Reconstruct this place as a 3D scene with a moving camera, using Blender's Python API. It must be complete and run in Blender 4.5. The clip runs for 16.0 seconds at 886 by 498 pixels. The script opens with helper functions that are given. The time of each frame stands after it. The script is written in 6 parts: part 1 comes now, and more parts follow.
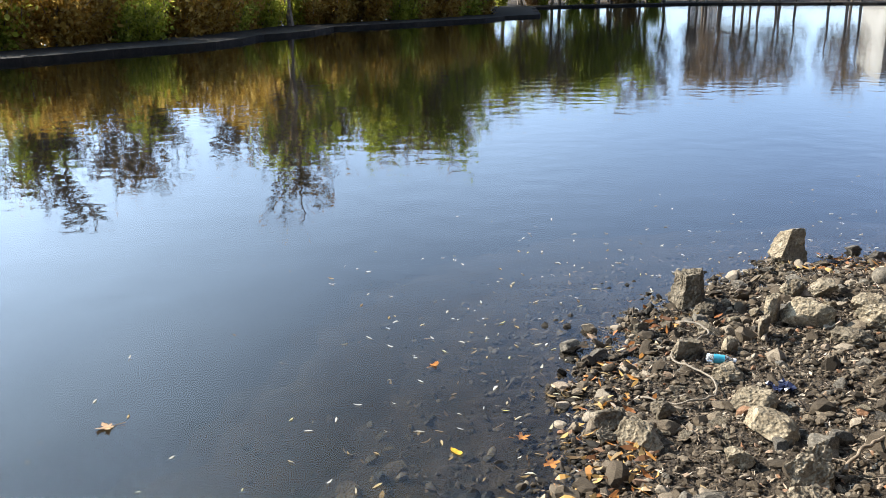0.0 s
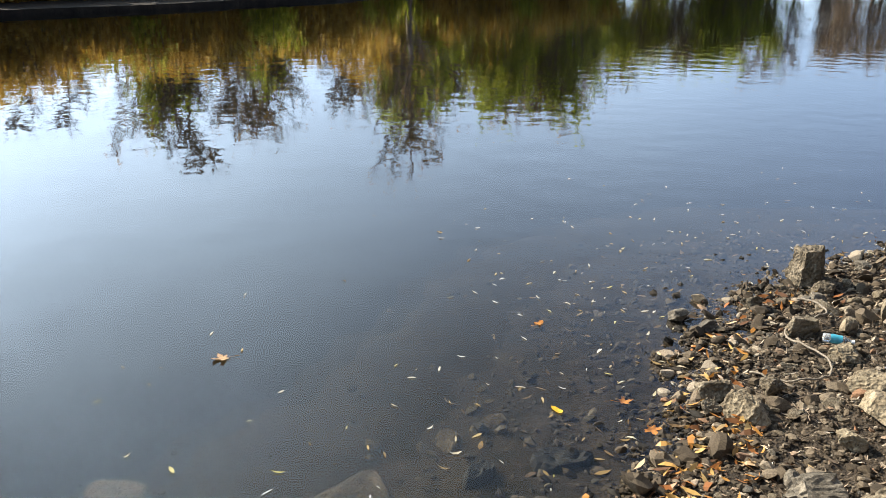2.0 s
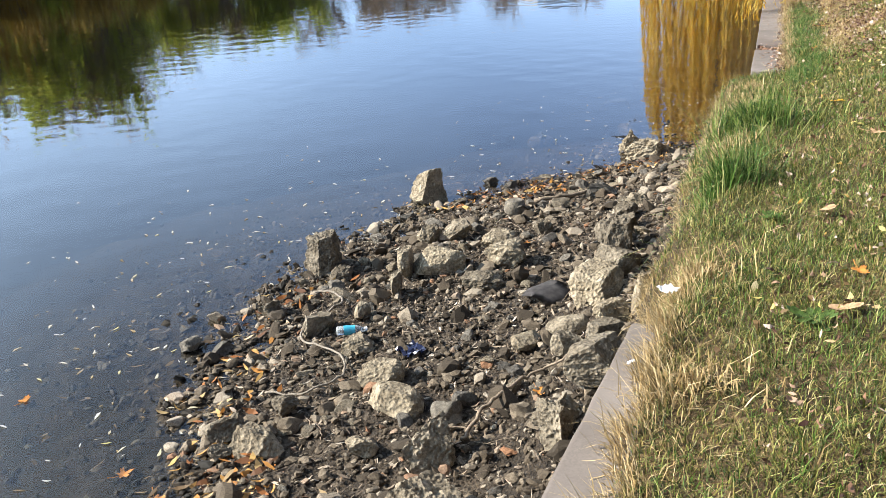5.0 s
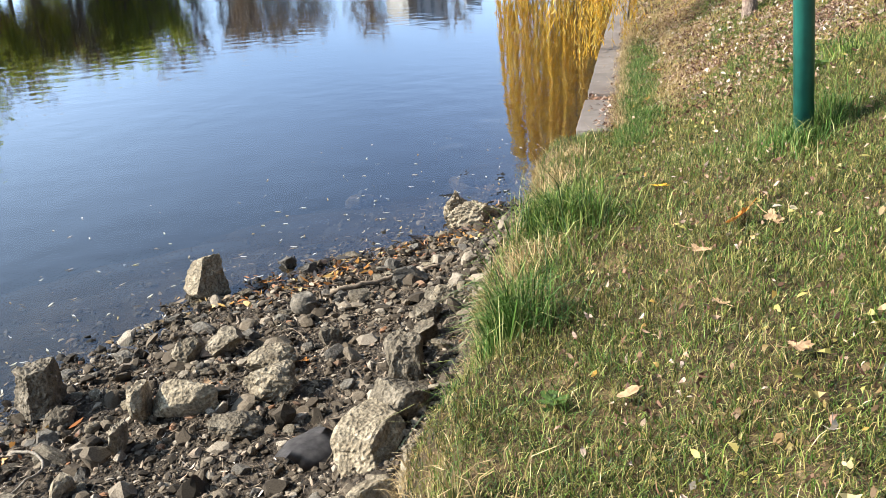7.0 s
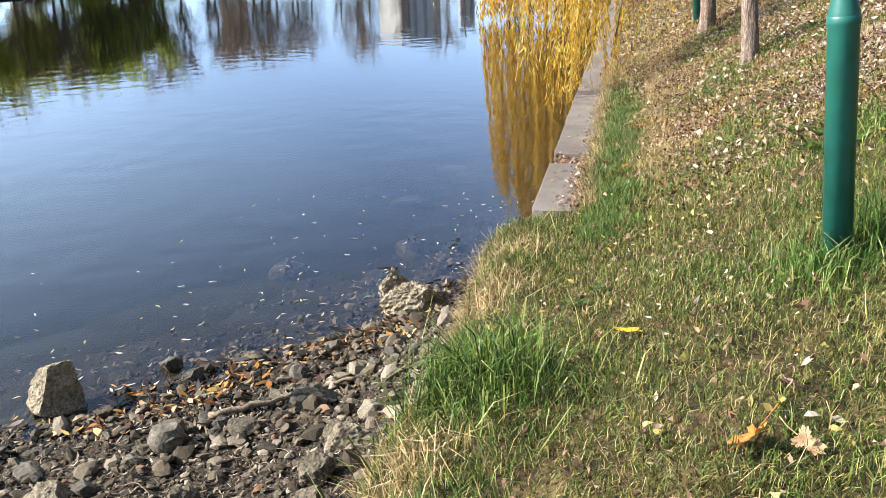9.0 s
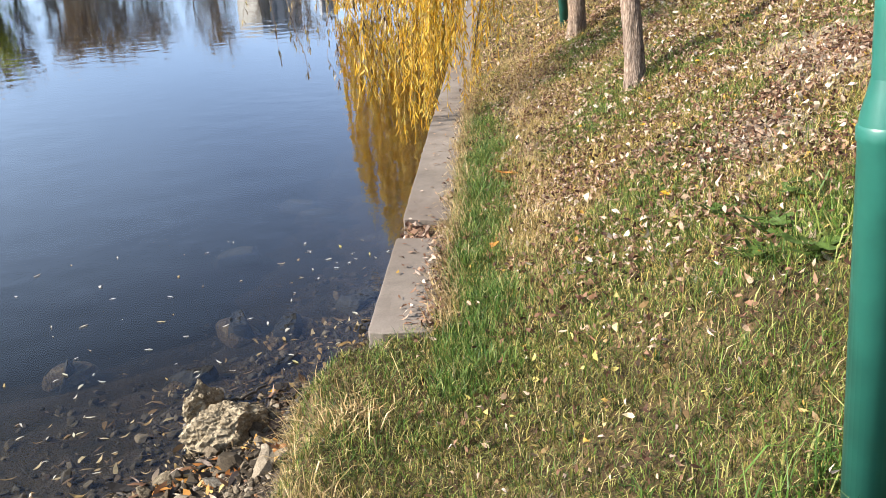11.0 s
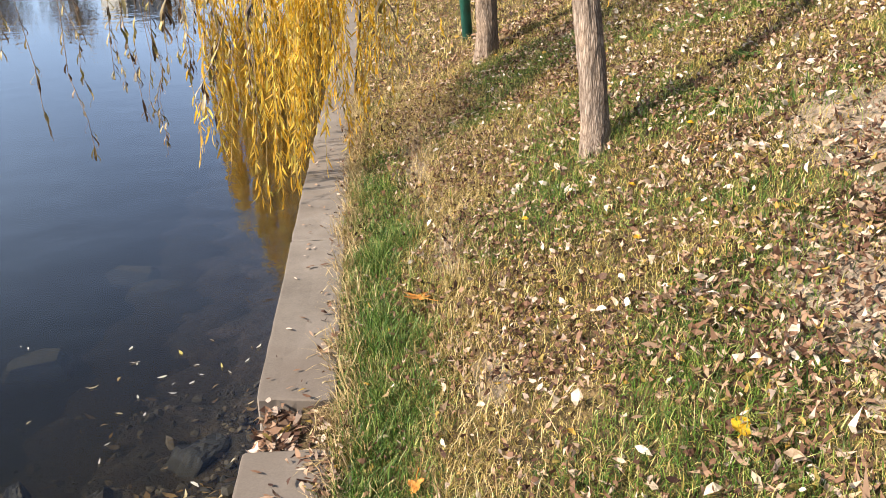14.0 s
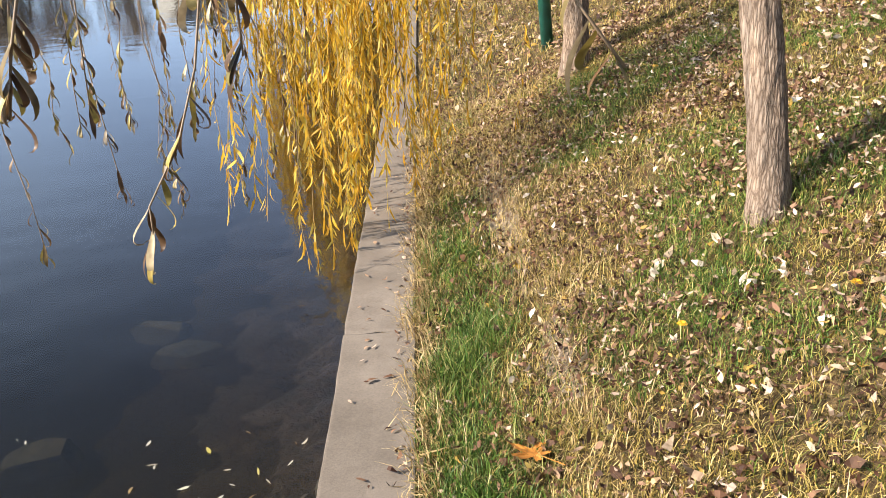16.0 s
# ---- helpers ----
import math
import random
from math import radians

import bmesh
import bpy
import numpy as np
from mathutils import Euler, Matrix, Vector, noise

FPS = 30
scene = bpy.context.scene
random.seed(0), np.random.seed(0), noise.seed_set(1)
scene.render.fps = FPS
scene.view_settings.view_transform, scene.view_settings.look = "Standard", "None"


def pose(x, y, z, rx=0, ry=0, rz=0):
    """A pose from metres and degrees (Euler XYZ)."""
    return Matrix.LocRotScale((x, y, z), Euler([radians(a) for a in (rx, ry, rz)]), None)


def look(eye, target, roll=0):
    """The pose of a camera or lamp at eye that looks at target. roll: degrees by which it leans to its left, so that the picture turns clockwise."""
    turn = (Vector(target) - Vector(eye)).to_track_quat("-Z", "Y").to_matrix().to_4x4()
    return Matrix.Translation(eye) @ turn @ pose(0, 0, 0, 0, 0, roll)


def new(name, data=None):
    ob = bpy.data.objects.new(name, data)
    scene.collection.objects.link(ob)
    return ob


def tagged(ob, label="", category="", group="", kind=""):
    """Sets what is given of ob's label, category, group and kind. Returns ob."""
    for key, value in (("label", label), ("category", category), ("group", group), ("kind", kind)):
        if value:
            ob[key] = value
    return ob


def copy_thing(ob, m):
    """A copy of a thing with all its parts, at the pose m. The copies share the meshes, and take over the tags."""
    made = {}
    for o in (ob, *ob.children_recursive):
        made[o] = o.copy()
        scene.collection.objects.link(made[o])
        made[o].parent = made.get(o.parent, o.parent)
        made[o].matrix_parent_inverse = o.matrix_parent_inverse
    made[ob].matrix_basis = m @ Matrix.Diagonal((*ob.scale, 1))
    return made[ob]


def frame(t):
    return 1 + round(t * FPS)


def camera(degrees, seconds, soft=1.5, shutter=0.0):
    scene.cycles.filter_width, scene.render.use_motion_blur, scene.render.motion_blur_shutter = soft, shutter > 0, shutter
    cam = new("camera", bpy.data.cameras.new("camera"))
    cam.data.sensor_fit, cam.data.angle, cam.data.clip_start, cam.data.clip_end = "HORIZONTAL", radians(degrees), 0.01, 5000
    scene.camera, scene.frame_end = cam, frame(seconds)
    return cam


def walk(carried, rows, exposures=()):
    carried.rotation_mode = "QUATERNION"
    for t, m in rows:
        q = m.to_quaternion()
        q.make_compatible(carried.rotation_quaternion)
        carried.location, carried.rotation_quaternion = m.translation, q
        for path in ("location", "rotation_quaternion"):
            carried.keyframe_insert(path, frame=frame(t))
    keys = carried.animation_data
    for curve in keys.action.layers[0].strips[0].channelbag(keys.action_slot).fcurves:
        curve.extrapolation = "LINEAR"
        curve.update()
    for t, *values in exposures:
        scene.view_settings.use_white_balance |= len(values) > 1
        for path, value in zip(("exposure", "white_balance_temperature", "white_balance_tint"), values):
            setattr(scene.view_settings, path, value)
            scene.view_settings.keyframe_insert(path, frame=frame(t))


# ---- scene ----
cam = camera(53.7, 16.0, soft=0.5)
PATH = [
    (0, (0.004, 0.027, 2.665), (-0.005, 1.942, 2.086), -0.6),
    (0.5, (-0.042, 0.032, 2.621), (-0.214, 1.927, 2.006), 0.8),
    (1, (-0.059, 0.012, 2.614), (-0.292, 1.893, 1.975), 1.4),
    (1.5, (-0.065, 0.018, 2.623), (-0.311, 1.892, 1.967), 1.5),
    (2, (-0.046, -0.002, 2.625), (-0.288, 1.87, 1.964), 0.8),
    (2.5, (-0.02, 0.002, 2.642), (-0.248, 1.871, 1.969), 0.0),
    (2.9, (-0.006, 0.009, 2.678), (-0.136, 1.878, 1.976), 0.2),
    (3, (0.015, 0.021, 2.686), (-0.055, 1.895, 1.992), -0.7),
    (3.3, (0.101, 0.009, 2.699), (0.187, 1.88, 1.997), -0.5),
    (3.5, (0.175, 0.038, 2.721), (0.343, 1.903, 2.019), -0.5),
    (4, (0.371, 0.114, 2.731), (0.677, 1.961, 2.028), -1.1),
    (4.5, (0.589, 0.37, 2.681), (1.139, 2.155, 1.968), -0.5),
    (5, (0.823, 0.603, 2.656), (1.435, 2.365, 1.935), -3.3),
    (5.2, (0.985, 0.732, 2.651), (1.62, 2.484, 1.924), -4.3),
    (7.3, (2.268, 1.87, 2.725), (3.136, 3.531, 2.029), -2.6),
    (7.5, (2.358, 2.014, 2.71), (3.216, 3.679, 2.008), -2.2),
    (7.7, (2.407, 2.139, 2.724), (3.268, 3.822, 2.069), -1.6),
    (8, (2.543, 2.281, 2.729), (3.334, 3.99, 2.057), -2.9),
    (8.5, (2.941, 2.568, 2.717), (3.674, 4.316, 2.079), -2.0),
    (9, (3.288, 2.89, 2.698), (4.174, 4.559, 2.044), -1.7),
    (9.2, (3.415, 3.045, 2.722), (4.414, 4.644, 2.054), -0.9),
    (11.3, (4.617, 4.461, 2.824), (5.734, 5.963, 2.12), -2.0),
    (11.5, (4.729, 4.605, 2.842), (5.832, 6.107, 2.115), -1.9),
    (12, (4.968, 4.929, 2.822), (6.051, 6.44, 2.086), -1.5),
    (12.5, (5.163, 5.24, 2.819), (6.277, 6.731, 2.086), -1.0),
    (13, (5.416, 5.517, 2.802), (6.516, 7.016, 2.068), -0.9),
    (13.5, (5.623, 5.742, 2.799), (6.721, 7.231, 2.039), -0.6),
    (13.8, (5.754, 5.915, 2.802), (6.953, 7.326, 2.046), -1.1),
    (14, (5.795, 6.005, 2.795), (7.111, 7.33, 2.08), -0.2),
    (14.5, (6.007, 6.245, 2.77), (7.321, 7.564, 2.039), -1.8),
    (15, (6.22, 6.489, 2.78), (7.393, 7.962, 2.105), -2.0),
    (15.5, (6.397, 6.774, 2.743), (7.611, 8.201, 2.045), -1.7),
    (16, (6.575, 7.087, 2.706), (7.803, 8.495, 1.994), -1.9),
]
walk(cam, [(t, look(eye, target, roll)) for t, eye, target, roll in PATH], [(0, 1.45, 6150, 10), (0.7, 1.38, 6350, 10), (1.5, 1.3, 6700, 10), (2.5, 1.34, 6600, 10), (4.5, 1.48, 6080, 10), (9, 1.46, 6050, 10), (11.5, 1.4, 6450, 12), (13, 1.33, 6650, 12), (16, 1.33, 6700, 12)])

# ---- world and sun ----
SUN_AZ, SUN_EL = -66.0, 33.0          # degrees to the right of +y, degrees above the horizon
world = bpy.data.worlds.new("world")
scene.world = world
world.use_nodes = True
sky = world.node_tree.nodes.new("ShaderNodeTexSky")
sky.sky_type, sky.sun_disc = "NISHITA", False
sky.sun_elevation, sky.sun_rotation = radians(SUN_EL), radians(-SUN_AZ)
sky.air_density, sky.dust_density, sky.ozone_density = 0.5, 0.3, 2.0
SUN_WAY = Vector((math.sin(radians(SUN_AZ)) * math.cos(radians(SUN_EL)), math.cos(radians(SUN_AZ)) * math.cos(radians(SUN_EL)), math.sin(radians(SUN_EL))))


def hazy_sky():
    """The clear sky, with a bright glow round the sun and a pale haze low over the horizon."""
    nt = world.node_tree

    def calc(operation, a, b=0.0, c=0.0):
        n = nt.nodes.new("ShaderNodeMath")
        n.operation = operation
        for k, x in enumerate((a, b, c)):
            if isinstance(x, float):
                n.inputs[k].default_value = x
            else:
                nt.links.new(x, n.inputs[k])
        return n.outputs[0]

    def ease(x, lo, hi, start, end, kind="SMOOTHSTEP"):
        n = nt.nodes.new("ShaderNodeMapRange")
        n.interpolation_type = kind
        for k, q in zip(("From Min", "From Max", "To Min", "To Max"), (lo, hi, start, end)):
            n.inputs[k].default_value = q
        nt.links.new(x, n.inputs["Value"])
        return n.outputs[0]

    way = nt.nodes.new("ShaderNodeTexCoord").outputs["Generated"]
    dot = nt.nodes.new("ShaderNodeVectorMath")
    dot.operation = "DOT_PRODUCT"
    dot.inputs[1].default_value = SUN_WAY
    nt.links.new(way, dot.inputs[0])
    veil = nt.nodes.new("ShaderNodeTexNoise")
    veil.inputs["Scale"].default_value, veil.inputs["Detail"].default_value = 2.2, 5.0
    nt.links.new(way, veil.inputs["Vector"])
    near = calc("ADD", dot.outputs["Value"], calc("MULTIPLY_ADD", veil.outputs[0], 0.16, -0.08))
    glow = calc("MULTIPLY", calc("POWER", calc("MINIMUM", calc("MAXIMUM", near, 0.0), 0.87), 4.6), GLOW)
    height = nt.nodes.new("ShaderNodeSeparateXYZ")
    nt.links.new(way, height.inputs[0])
    low = ease(height.outputs["Z"], 0.06, 0.46, HAZE, 0.0, "LINEAR")
    haze = calc("MULTIPLY", low, ease(near, 0.1, 0.45, 0.32, 1.0))
    white = nt.nodes.new("ShaderNodeVectorMath")
    white.operation = "SCALE"
    white.inputs[0].default_value = (0.69, 0.86, 1.02)
    nt.links.new(calc("ADD", glow, haze), white.inputs["Scale"])
    total = nt.nodes.new("ShaderNodeVectorMath")
    total.operation = "ADD"
    nt.links.new(sky.outputs[0], total.inputs[0])
    nt.links.new(white.outputs[0], total.inputs[1])
    nt.links.new(total.outputs[0], nt.nodes["Background"].inputs[0])


GLOW, HAZE = 39.0, 10.8
hazy_sky()
world.node_tree.nodes["Background"].inputs[1].default_value = 0.05
lamp = bpy.data.lights.new("sun", "SUN")
lamp.energy, lamp.angle, lamp.color = 5.0, radians(0.55), (1.0, 0.9, 0.75)
sun = new("sun", lamp)
sun.matrix_world = look(SUN_WAY * 60, (0, 0, 0))

rng = np.random.default_rng(7)


# ---- materials ----
def material(name):
    m = bpy.data.materials.new(name)
    m.use_nodes = True
    nt = m.node_tree
    nt.nodes.clear()
    out = nt.nodes.new("ShaderNodeOutputMaterial")
    return m, nt, out


def node(nt, kind, **values):
    n = nt.nodes.new(kind)
    for k, v in values.items():
        n.inputs[k.replace("_", " ")].default_value = v
    return n


def ramp(nt, source, stops):
    r = nt.nodes.new("ShaderNodeValToRGB")
    e = r.color_ramp.elements
    while len(e) < len(stops):
        e.new(0.5)
    for i, (p, c) in enumerate(stops):
        e[i].position, e[i].color = p, (*c, 1)
    nt.links.new(source, r.inputs[0])
    return r.outputs[0]


def mixed(nt, a, b, fac, blend="MIX"):
    m = nt.nodes.new("ShaderNodeMix")
    m.data_type, m.blend_type = "RGBA", blend
    nt.links.new(a, m.inputs[6])
    nt.links.new(b, m.inputs[7])
    if isinstance(fac, float):
        m.inputs[0].default_value = fac
    else:
        nt.links.new(fac, m.inputs[0])
    return m.outputs[2]


def rough_stuff(name, dark, mid, light, scale=6.0, fine=60.0, bump=0.5, depth=0.01, rough=0.9, island=False, voronoi=0.0, stain=None, grain=1.0):
    """An opaque, grainy surface: a coarse and a fine noise for colour, and both for relief."""
    m, nt, out = material(name)
    co = nt.nodes.new("ShaderNodeTexCoord").outputs["Object"]
    if not island:
        co = nt.nodes.new("ShaderNodeNewGeometry").outputs["Position"]
    n1 = node(nt, "ShaderNodeTexNoise", Scale=scale, Detail=6.0, Roughness=0.65)
    n2 = node(nt, "ShaderNodeTexNoise", Scale=fine, Detail=5.0, Roughness=0.7)
    nt.links.new(co, n1.inputs["Vector"])
    nt.links.new(co, n2.inputs["Vector"])
    c1 = ramp(nt, n1.outputs[0], [(0.3, dark), (0.52, mid), (0.72, light)])
    c2 = ramp(nt, n2.outputs[0], [(0.32, (1 - 0.6 * grain,) * 3), (0.5, (1 - 0.05 * grain,) * 3), (0.7, (1 + 0.45 * grain, 1 + 0.42 * grain, 1 + 0.38 * grain))])
    col = mixed(nt, c1, c2, 1.0, "MULTIPLY")
    if stain:
        n3 = node(nt, "ShaderNodeTexNoise", Scale=scale * 0.35, Detail=4.0)
        nt.links.new(co, n3.inputs["Vector"])
        rgb = nt.nodes.new("ShaderNodeRGB")
        rgb.outputs[0].default_value = (*stain, 1)
        f = ramp(nt, n3.outputs[0], [(0.5, (0, 0, 0)), (0.68, (0.75, 0.75, 0.75))])
        col = mixed(nt, col, rgb.outputs[0], f)
    if island:
        info = nt.nodes.new("ShaderNodeObjectInfo")
        t = ramp(nt, info.outputs["Random"], [(0.0, (0.62, 0.6, 0.58)), (0.5, (0.95, 0.93, 0.9)), (1.0, (1.25, 1.2, 1.1))])
        col = mixed(nt, col, t, 1.0, "MULTIPLY")
    b = node(nt, "ShaderNodeBsdfPrincipled", Roughness=rough)
    b.inputs["Specular IOR Level"].default_value = 0.25
    nt.links.new(col, b.inputs["Base Color"])
    add = nt.nodes.new("ShaderNodeMath")
    add.operation = "ADD"
    nt.links.new(n1.outputs[0], add.inputs[0])
    nt.links.new(n2.outputs[0], add.inputs[1])
    height = add.outputs[0]
    if voronoi:
        vo = node(nt, "ShaderNodeTexVoronoi", Scale=voronoi)
        nt.links.new(co, vo.inputs["Vector"])
        a2 = nt.nodes.new("ShaderNodeMath")
        a2.operation = "ADD"
        nt.links.new(height, a2.inputs[0])
        nt.links.new(vo.outputs["Distance"], a2.inputs[1])
        height = a2.outputs[0]
    bp = node(nt, "ShaderNodeBump", Strength=bump, Distance=depth)
    nt.links.new(height, bp.inputs["Height"])
    nt.links.new(bp.outputs[0], b.inputs["Normal"])
    nt.links.new(b.outputs[0], out.inputs[0])
    return m


def leafy(name, stops, rough=0.55, through_light=0.09, fine=0.0, single=False):
    """Leaves and blades: each island has a colour of its own; some light shines through."""
    m, nt, out = material(name)
    geo = nt.nodes.new("ShaderNodeNewGeometry")
    pick = nt.nodes.new("ShaderNodeObjectInfo").outputs["Random"] if single else geo.outputs["Random Per Island"]
    col = ramp(nt, pick, stops)
    if fine:
        n = node(nt, "ShaderNodeTexNoise", Scale=fine, Detail=4.0)
        nt.links.new(geo.outputs["Position"], n.inputs["Vector"])
        t = ramp(nt, n.outputs[0], [(0.3, (0.55, 0.5, 0.45)), (0.6, (1.15, 1.12, 1.05))])
        col = mixed(nt, col, t, 1.0, "MULTIPLY")
    b = node(nt, "ShaderNodeBsdfPrincipled", Roughness=rough)
    b.inputs["Specular IOR Level"].default_value = 0.3
    nt.links.new(col, b.inputs["Base Color"])
    tr = nt.nodes.new("ShaderNodeBsdfTranslucent")
    nt.links.new(col, tr.inputs["Color"])
    mx = nt.nodes.new("ShaderNodeMixShader")
    mx.inputs[0].default_value = through_light
    nt.links.new(b.outputs[0], mx.inputs[1])
    nt.links.new(tr.outputs[0], mx.inputs[2])
    nt.links.new(mx.outputs[0], out.inputs[0])
    return m


def plain(name, colour, rough=0.5, metal=0.0, grain=0.12, scale=30.0, bump=0.0):
    m, nt, out = material(name)
    co = nt.nodes.new("ShaderNodeTexCoord").outputs["Object"]
    n = node(nt, "ShaderNodeTexNoise", Scale=scale, Detail=5.0)
    nt.links.new(co, n.inputs["Vector"])
    lo = tuple(c * (1 - grain * 2) for c in colour)
    hi = tuple(min(1, c * (1 + grain)) for c in colour)
    col = ramp(nt, n.outputs[0], [(0.3, lo), (0.65, hi)])
    b = node(nt, "ShaderNodeBsdfPrincipled", Roughness=rough, Metallic=metal)
    nt.links.new(col, b.inputs["Base Color"])
    if bump:
        bp = node(nt, "ShaderNodeBump", Strength=bump, Distance=0.004)
        nt.links.new(n.outputs[0], bp.inputs["Height"])
        nt.links.new(bp.outputs[0], b.inputs["Normal"])
    nt.links.new(b.outputs[0], out.inputs[0])
    return m


def water_material():
    m, nt, out = material("water")
    pos = nt.nodes.new("ShaderNodeNewGeometry").outputs["Position"]
    n1 = node(nt, "ShaderNodeTexNoise", Scale=1.7, Detail=1.5, Roughness=0.5)
    n2 = node(nt, "ShaderNodeTexNoise", Scale=7.0, Detail=2.0)
    for n in (n1, n2):
        nt.links.new(pos, n.inputs["Vector"])
    patch = node(nt, "ShaderNodeTexNoise", Scale=0.07, Detail=2.0)
    nt.links.new(pos, patch.inputs["Vector"])
    add = nt.nodes.new("ShaderNodeMath")
    add.operation = "MULTIPLY_ADD"
    add.inputs[1].default_value = 0.13
    nt.links.new(n2.outputs[0], add.inputs[0])
    nt.links.new(n1.outputs[0], add.inputs[2])
    mul = nt.nodes.new("ShaderNodeMath")
    mul.operation = "MULTIPLY"
    nt.links.new(add.outputs[0], mul.inputs[0])
    nt.links.new(patch.outputs[0], mul.inputs[1])
    bp = node(nt, "ShaderNodeBump", Strength=1.0, Distance=0.011)
    nt.links.new(mul.outputs[0], bp.inputs["Height"])
    facing = node(nt, "ShaderNodeLayerWeight", Blend=0.5)
    nt.links.new(bp.outputs[0], facing.inputs["Normal"])
    grazing = nt.nodes.new("ShaderNodeMath")
    grazing.operation = "POWER"
    grazing.inputs[1].default_value = 4.0
    nt.links.new(facing.outputs["Facing"], grazing.inputs[0])
    fr = nt.nodes.new("ShaderNodeMath")
    fr.operation = "MULTIPLY_ADD"
    fr.inputs[1].default_value, fr.inputs[2].default_value = 0.979, 0.021
    nt.links.new(grazing.outputs[0], fr.inputs[0])
    gl = node(nt, "ShaderNodeBsdfGlossy", Roughness=0.02)
    gl.inputs["Color"].default_value = (0.97, 0.98, 1.0, 1)
    nt.links.new(bp.outputs[0], gl.inputs["Normal"])
    tr = nt.nodes.new("ShaderNodeBsdfTransparent")
    tr.inputs["Color"].default_value = (0.94, 0.93, 0.87, 1)
    mx = nt.nodes.new("ShaderNodeMixShader")
    nt.links.new(fr.outputs[0], mx.inputs[0])
    nt.links.new(tr.outputs[0], mx.inputs[1])
    nt.links.new(gl.outputs[0], mx.inputs[2])
    nt.links.new(mx.outputs[0], out.inputs[0])
    return m


def murk_sheet_material(share):
    m, nt, out = material("murk_sheet")
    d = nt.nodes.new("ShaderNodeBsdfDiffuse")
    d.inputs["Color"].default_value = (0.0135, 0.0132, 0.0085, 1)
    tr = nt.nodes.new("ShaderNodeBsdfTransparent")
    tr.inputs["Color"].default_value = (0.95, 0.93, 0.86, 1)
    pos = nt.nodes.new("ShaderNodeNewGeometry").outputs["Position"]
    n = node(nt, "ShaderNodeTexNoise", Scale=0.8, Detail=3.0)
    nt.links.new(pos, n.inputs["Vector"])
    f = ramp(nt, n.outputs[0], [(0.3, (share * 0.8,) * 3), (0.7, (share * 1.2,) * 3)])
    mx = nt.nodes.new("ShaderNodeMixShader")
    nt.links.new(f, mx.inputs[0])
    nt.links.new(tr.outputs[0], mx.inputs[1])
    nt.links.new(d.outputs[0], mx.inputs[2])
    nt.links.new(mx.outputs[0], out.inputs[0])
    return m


M_WATER = water_material()
M_MUD = rough_stuff("shore_mud", (0.02, 0.015, 0.01), (0.07, 0.053, 0.036), (0.165, 0.13, 0.092), 7.0, 70.0, 1.0, 0.04, 0.92, voronoi=38.0)
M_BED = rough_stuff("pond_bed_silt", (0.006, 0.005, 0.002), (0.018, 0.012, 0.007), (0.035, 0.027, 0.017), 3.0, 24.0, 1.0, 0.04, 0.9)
M_BANK = rough_stuff("bank_soil", (0.033, 0.022, 0.010), (0.095, 0.063, 0.028), (0.231, 0.157, 0.075), 4.0, 55.0, 0.9, 0.025, 0.95, voronoi=25.0)
M_SAND = rough_stuff("trodden_sandy_soil", (0.11, 0.082, 0.058), (0.22, 0.168, 0.122), (0.34, 0.27, 0.205), 5.0, 60.0, 0.8, 0.015, 0.95, voronoi=30.0)
M_ROCK = rough_stuff("weathered_concrete", (0.089, 0.071, 0.049), (0.209, 0.178, 0.129), (0.348, 0.302, 0.230), 9.0, 60.0, 0.8, 0.011, 0.95, island=True, voronoi=48.0)
M_STONE = rough_stuff("grey_stone", (0.07, 0.063, 0.0525), (0.14, 0.126, 0.105), (0.238, 0.217, 0.182), 9.0, 60.0, 0.8, 0.012, 0.9, island=True)
M_COPING = rough_stuff("coping_concrete", (0.118, 0.098, 0.081), (0.165, 0.138, 0.116), (0.207, 0.176, 0.150), 2.2, 120.0, 0.3, 0.003, 0.92, stain=(0.113, 0.087, 0.070), grain=0.3)


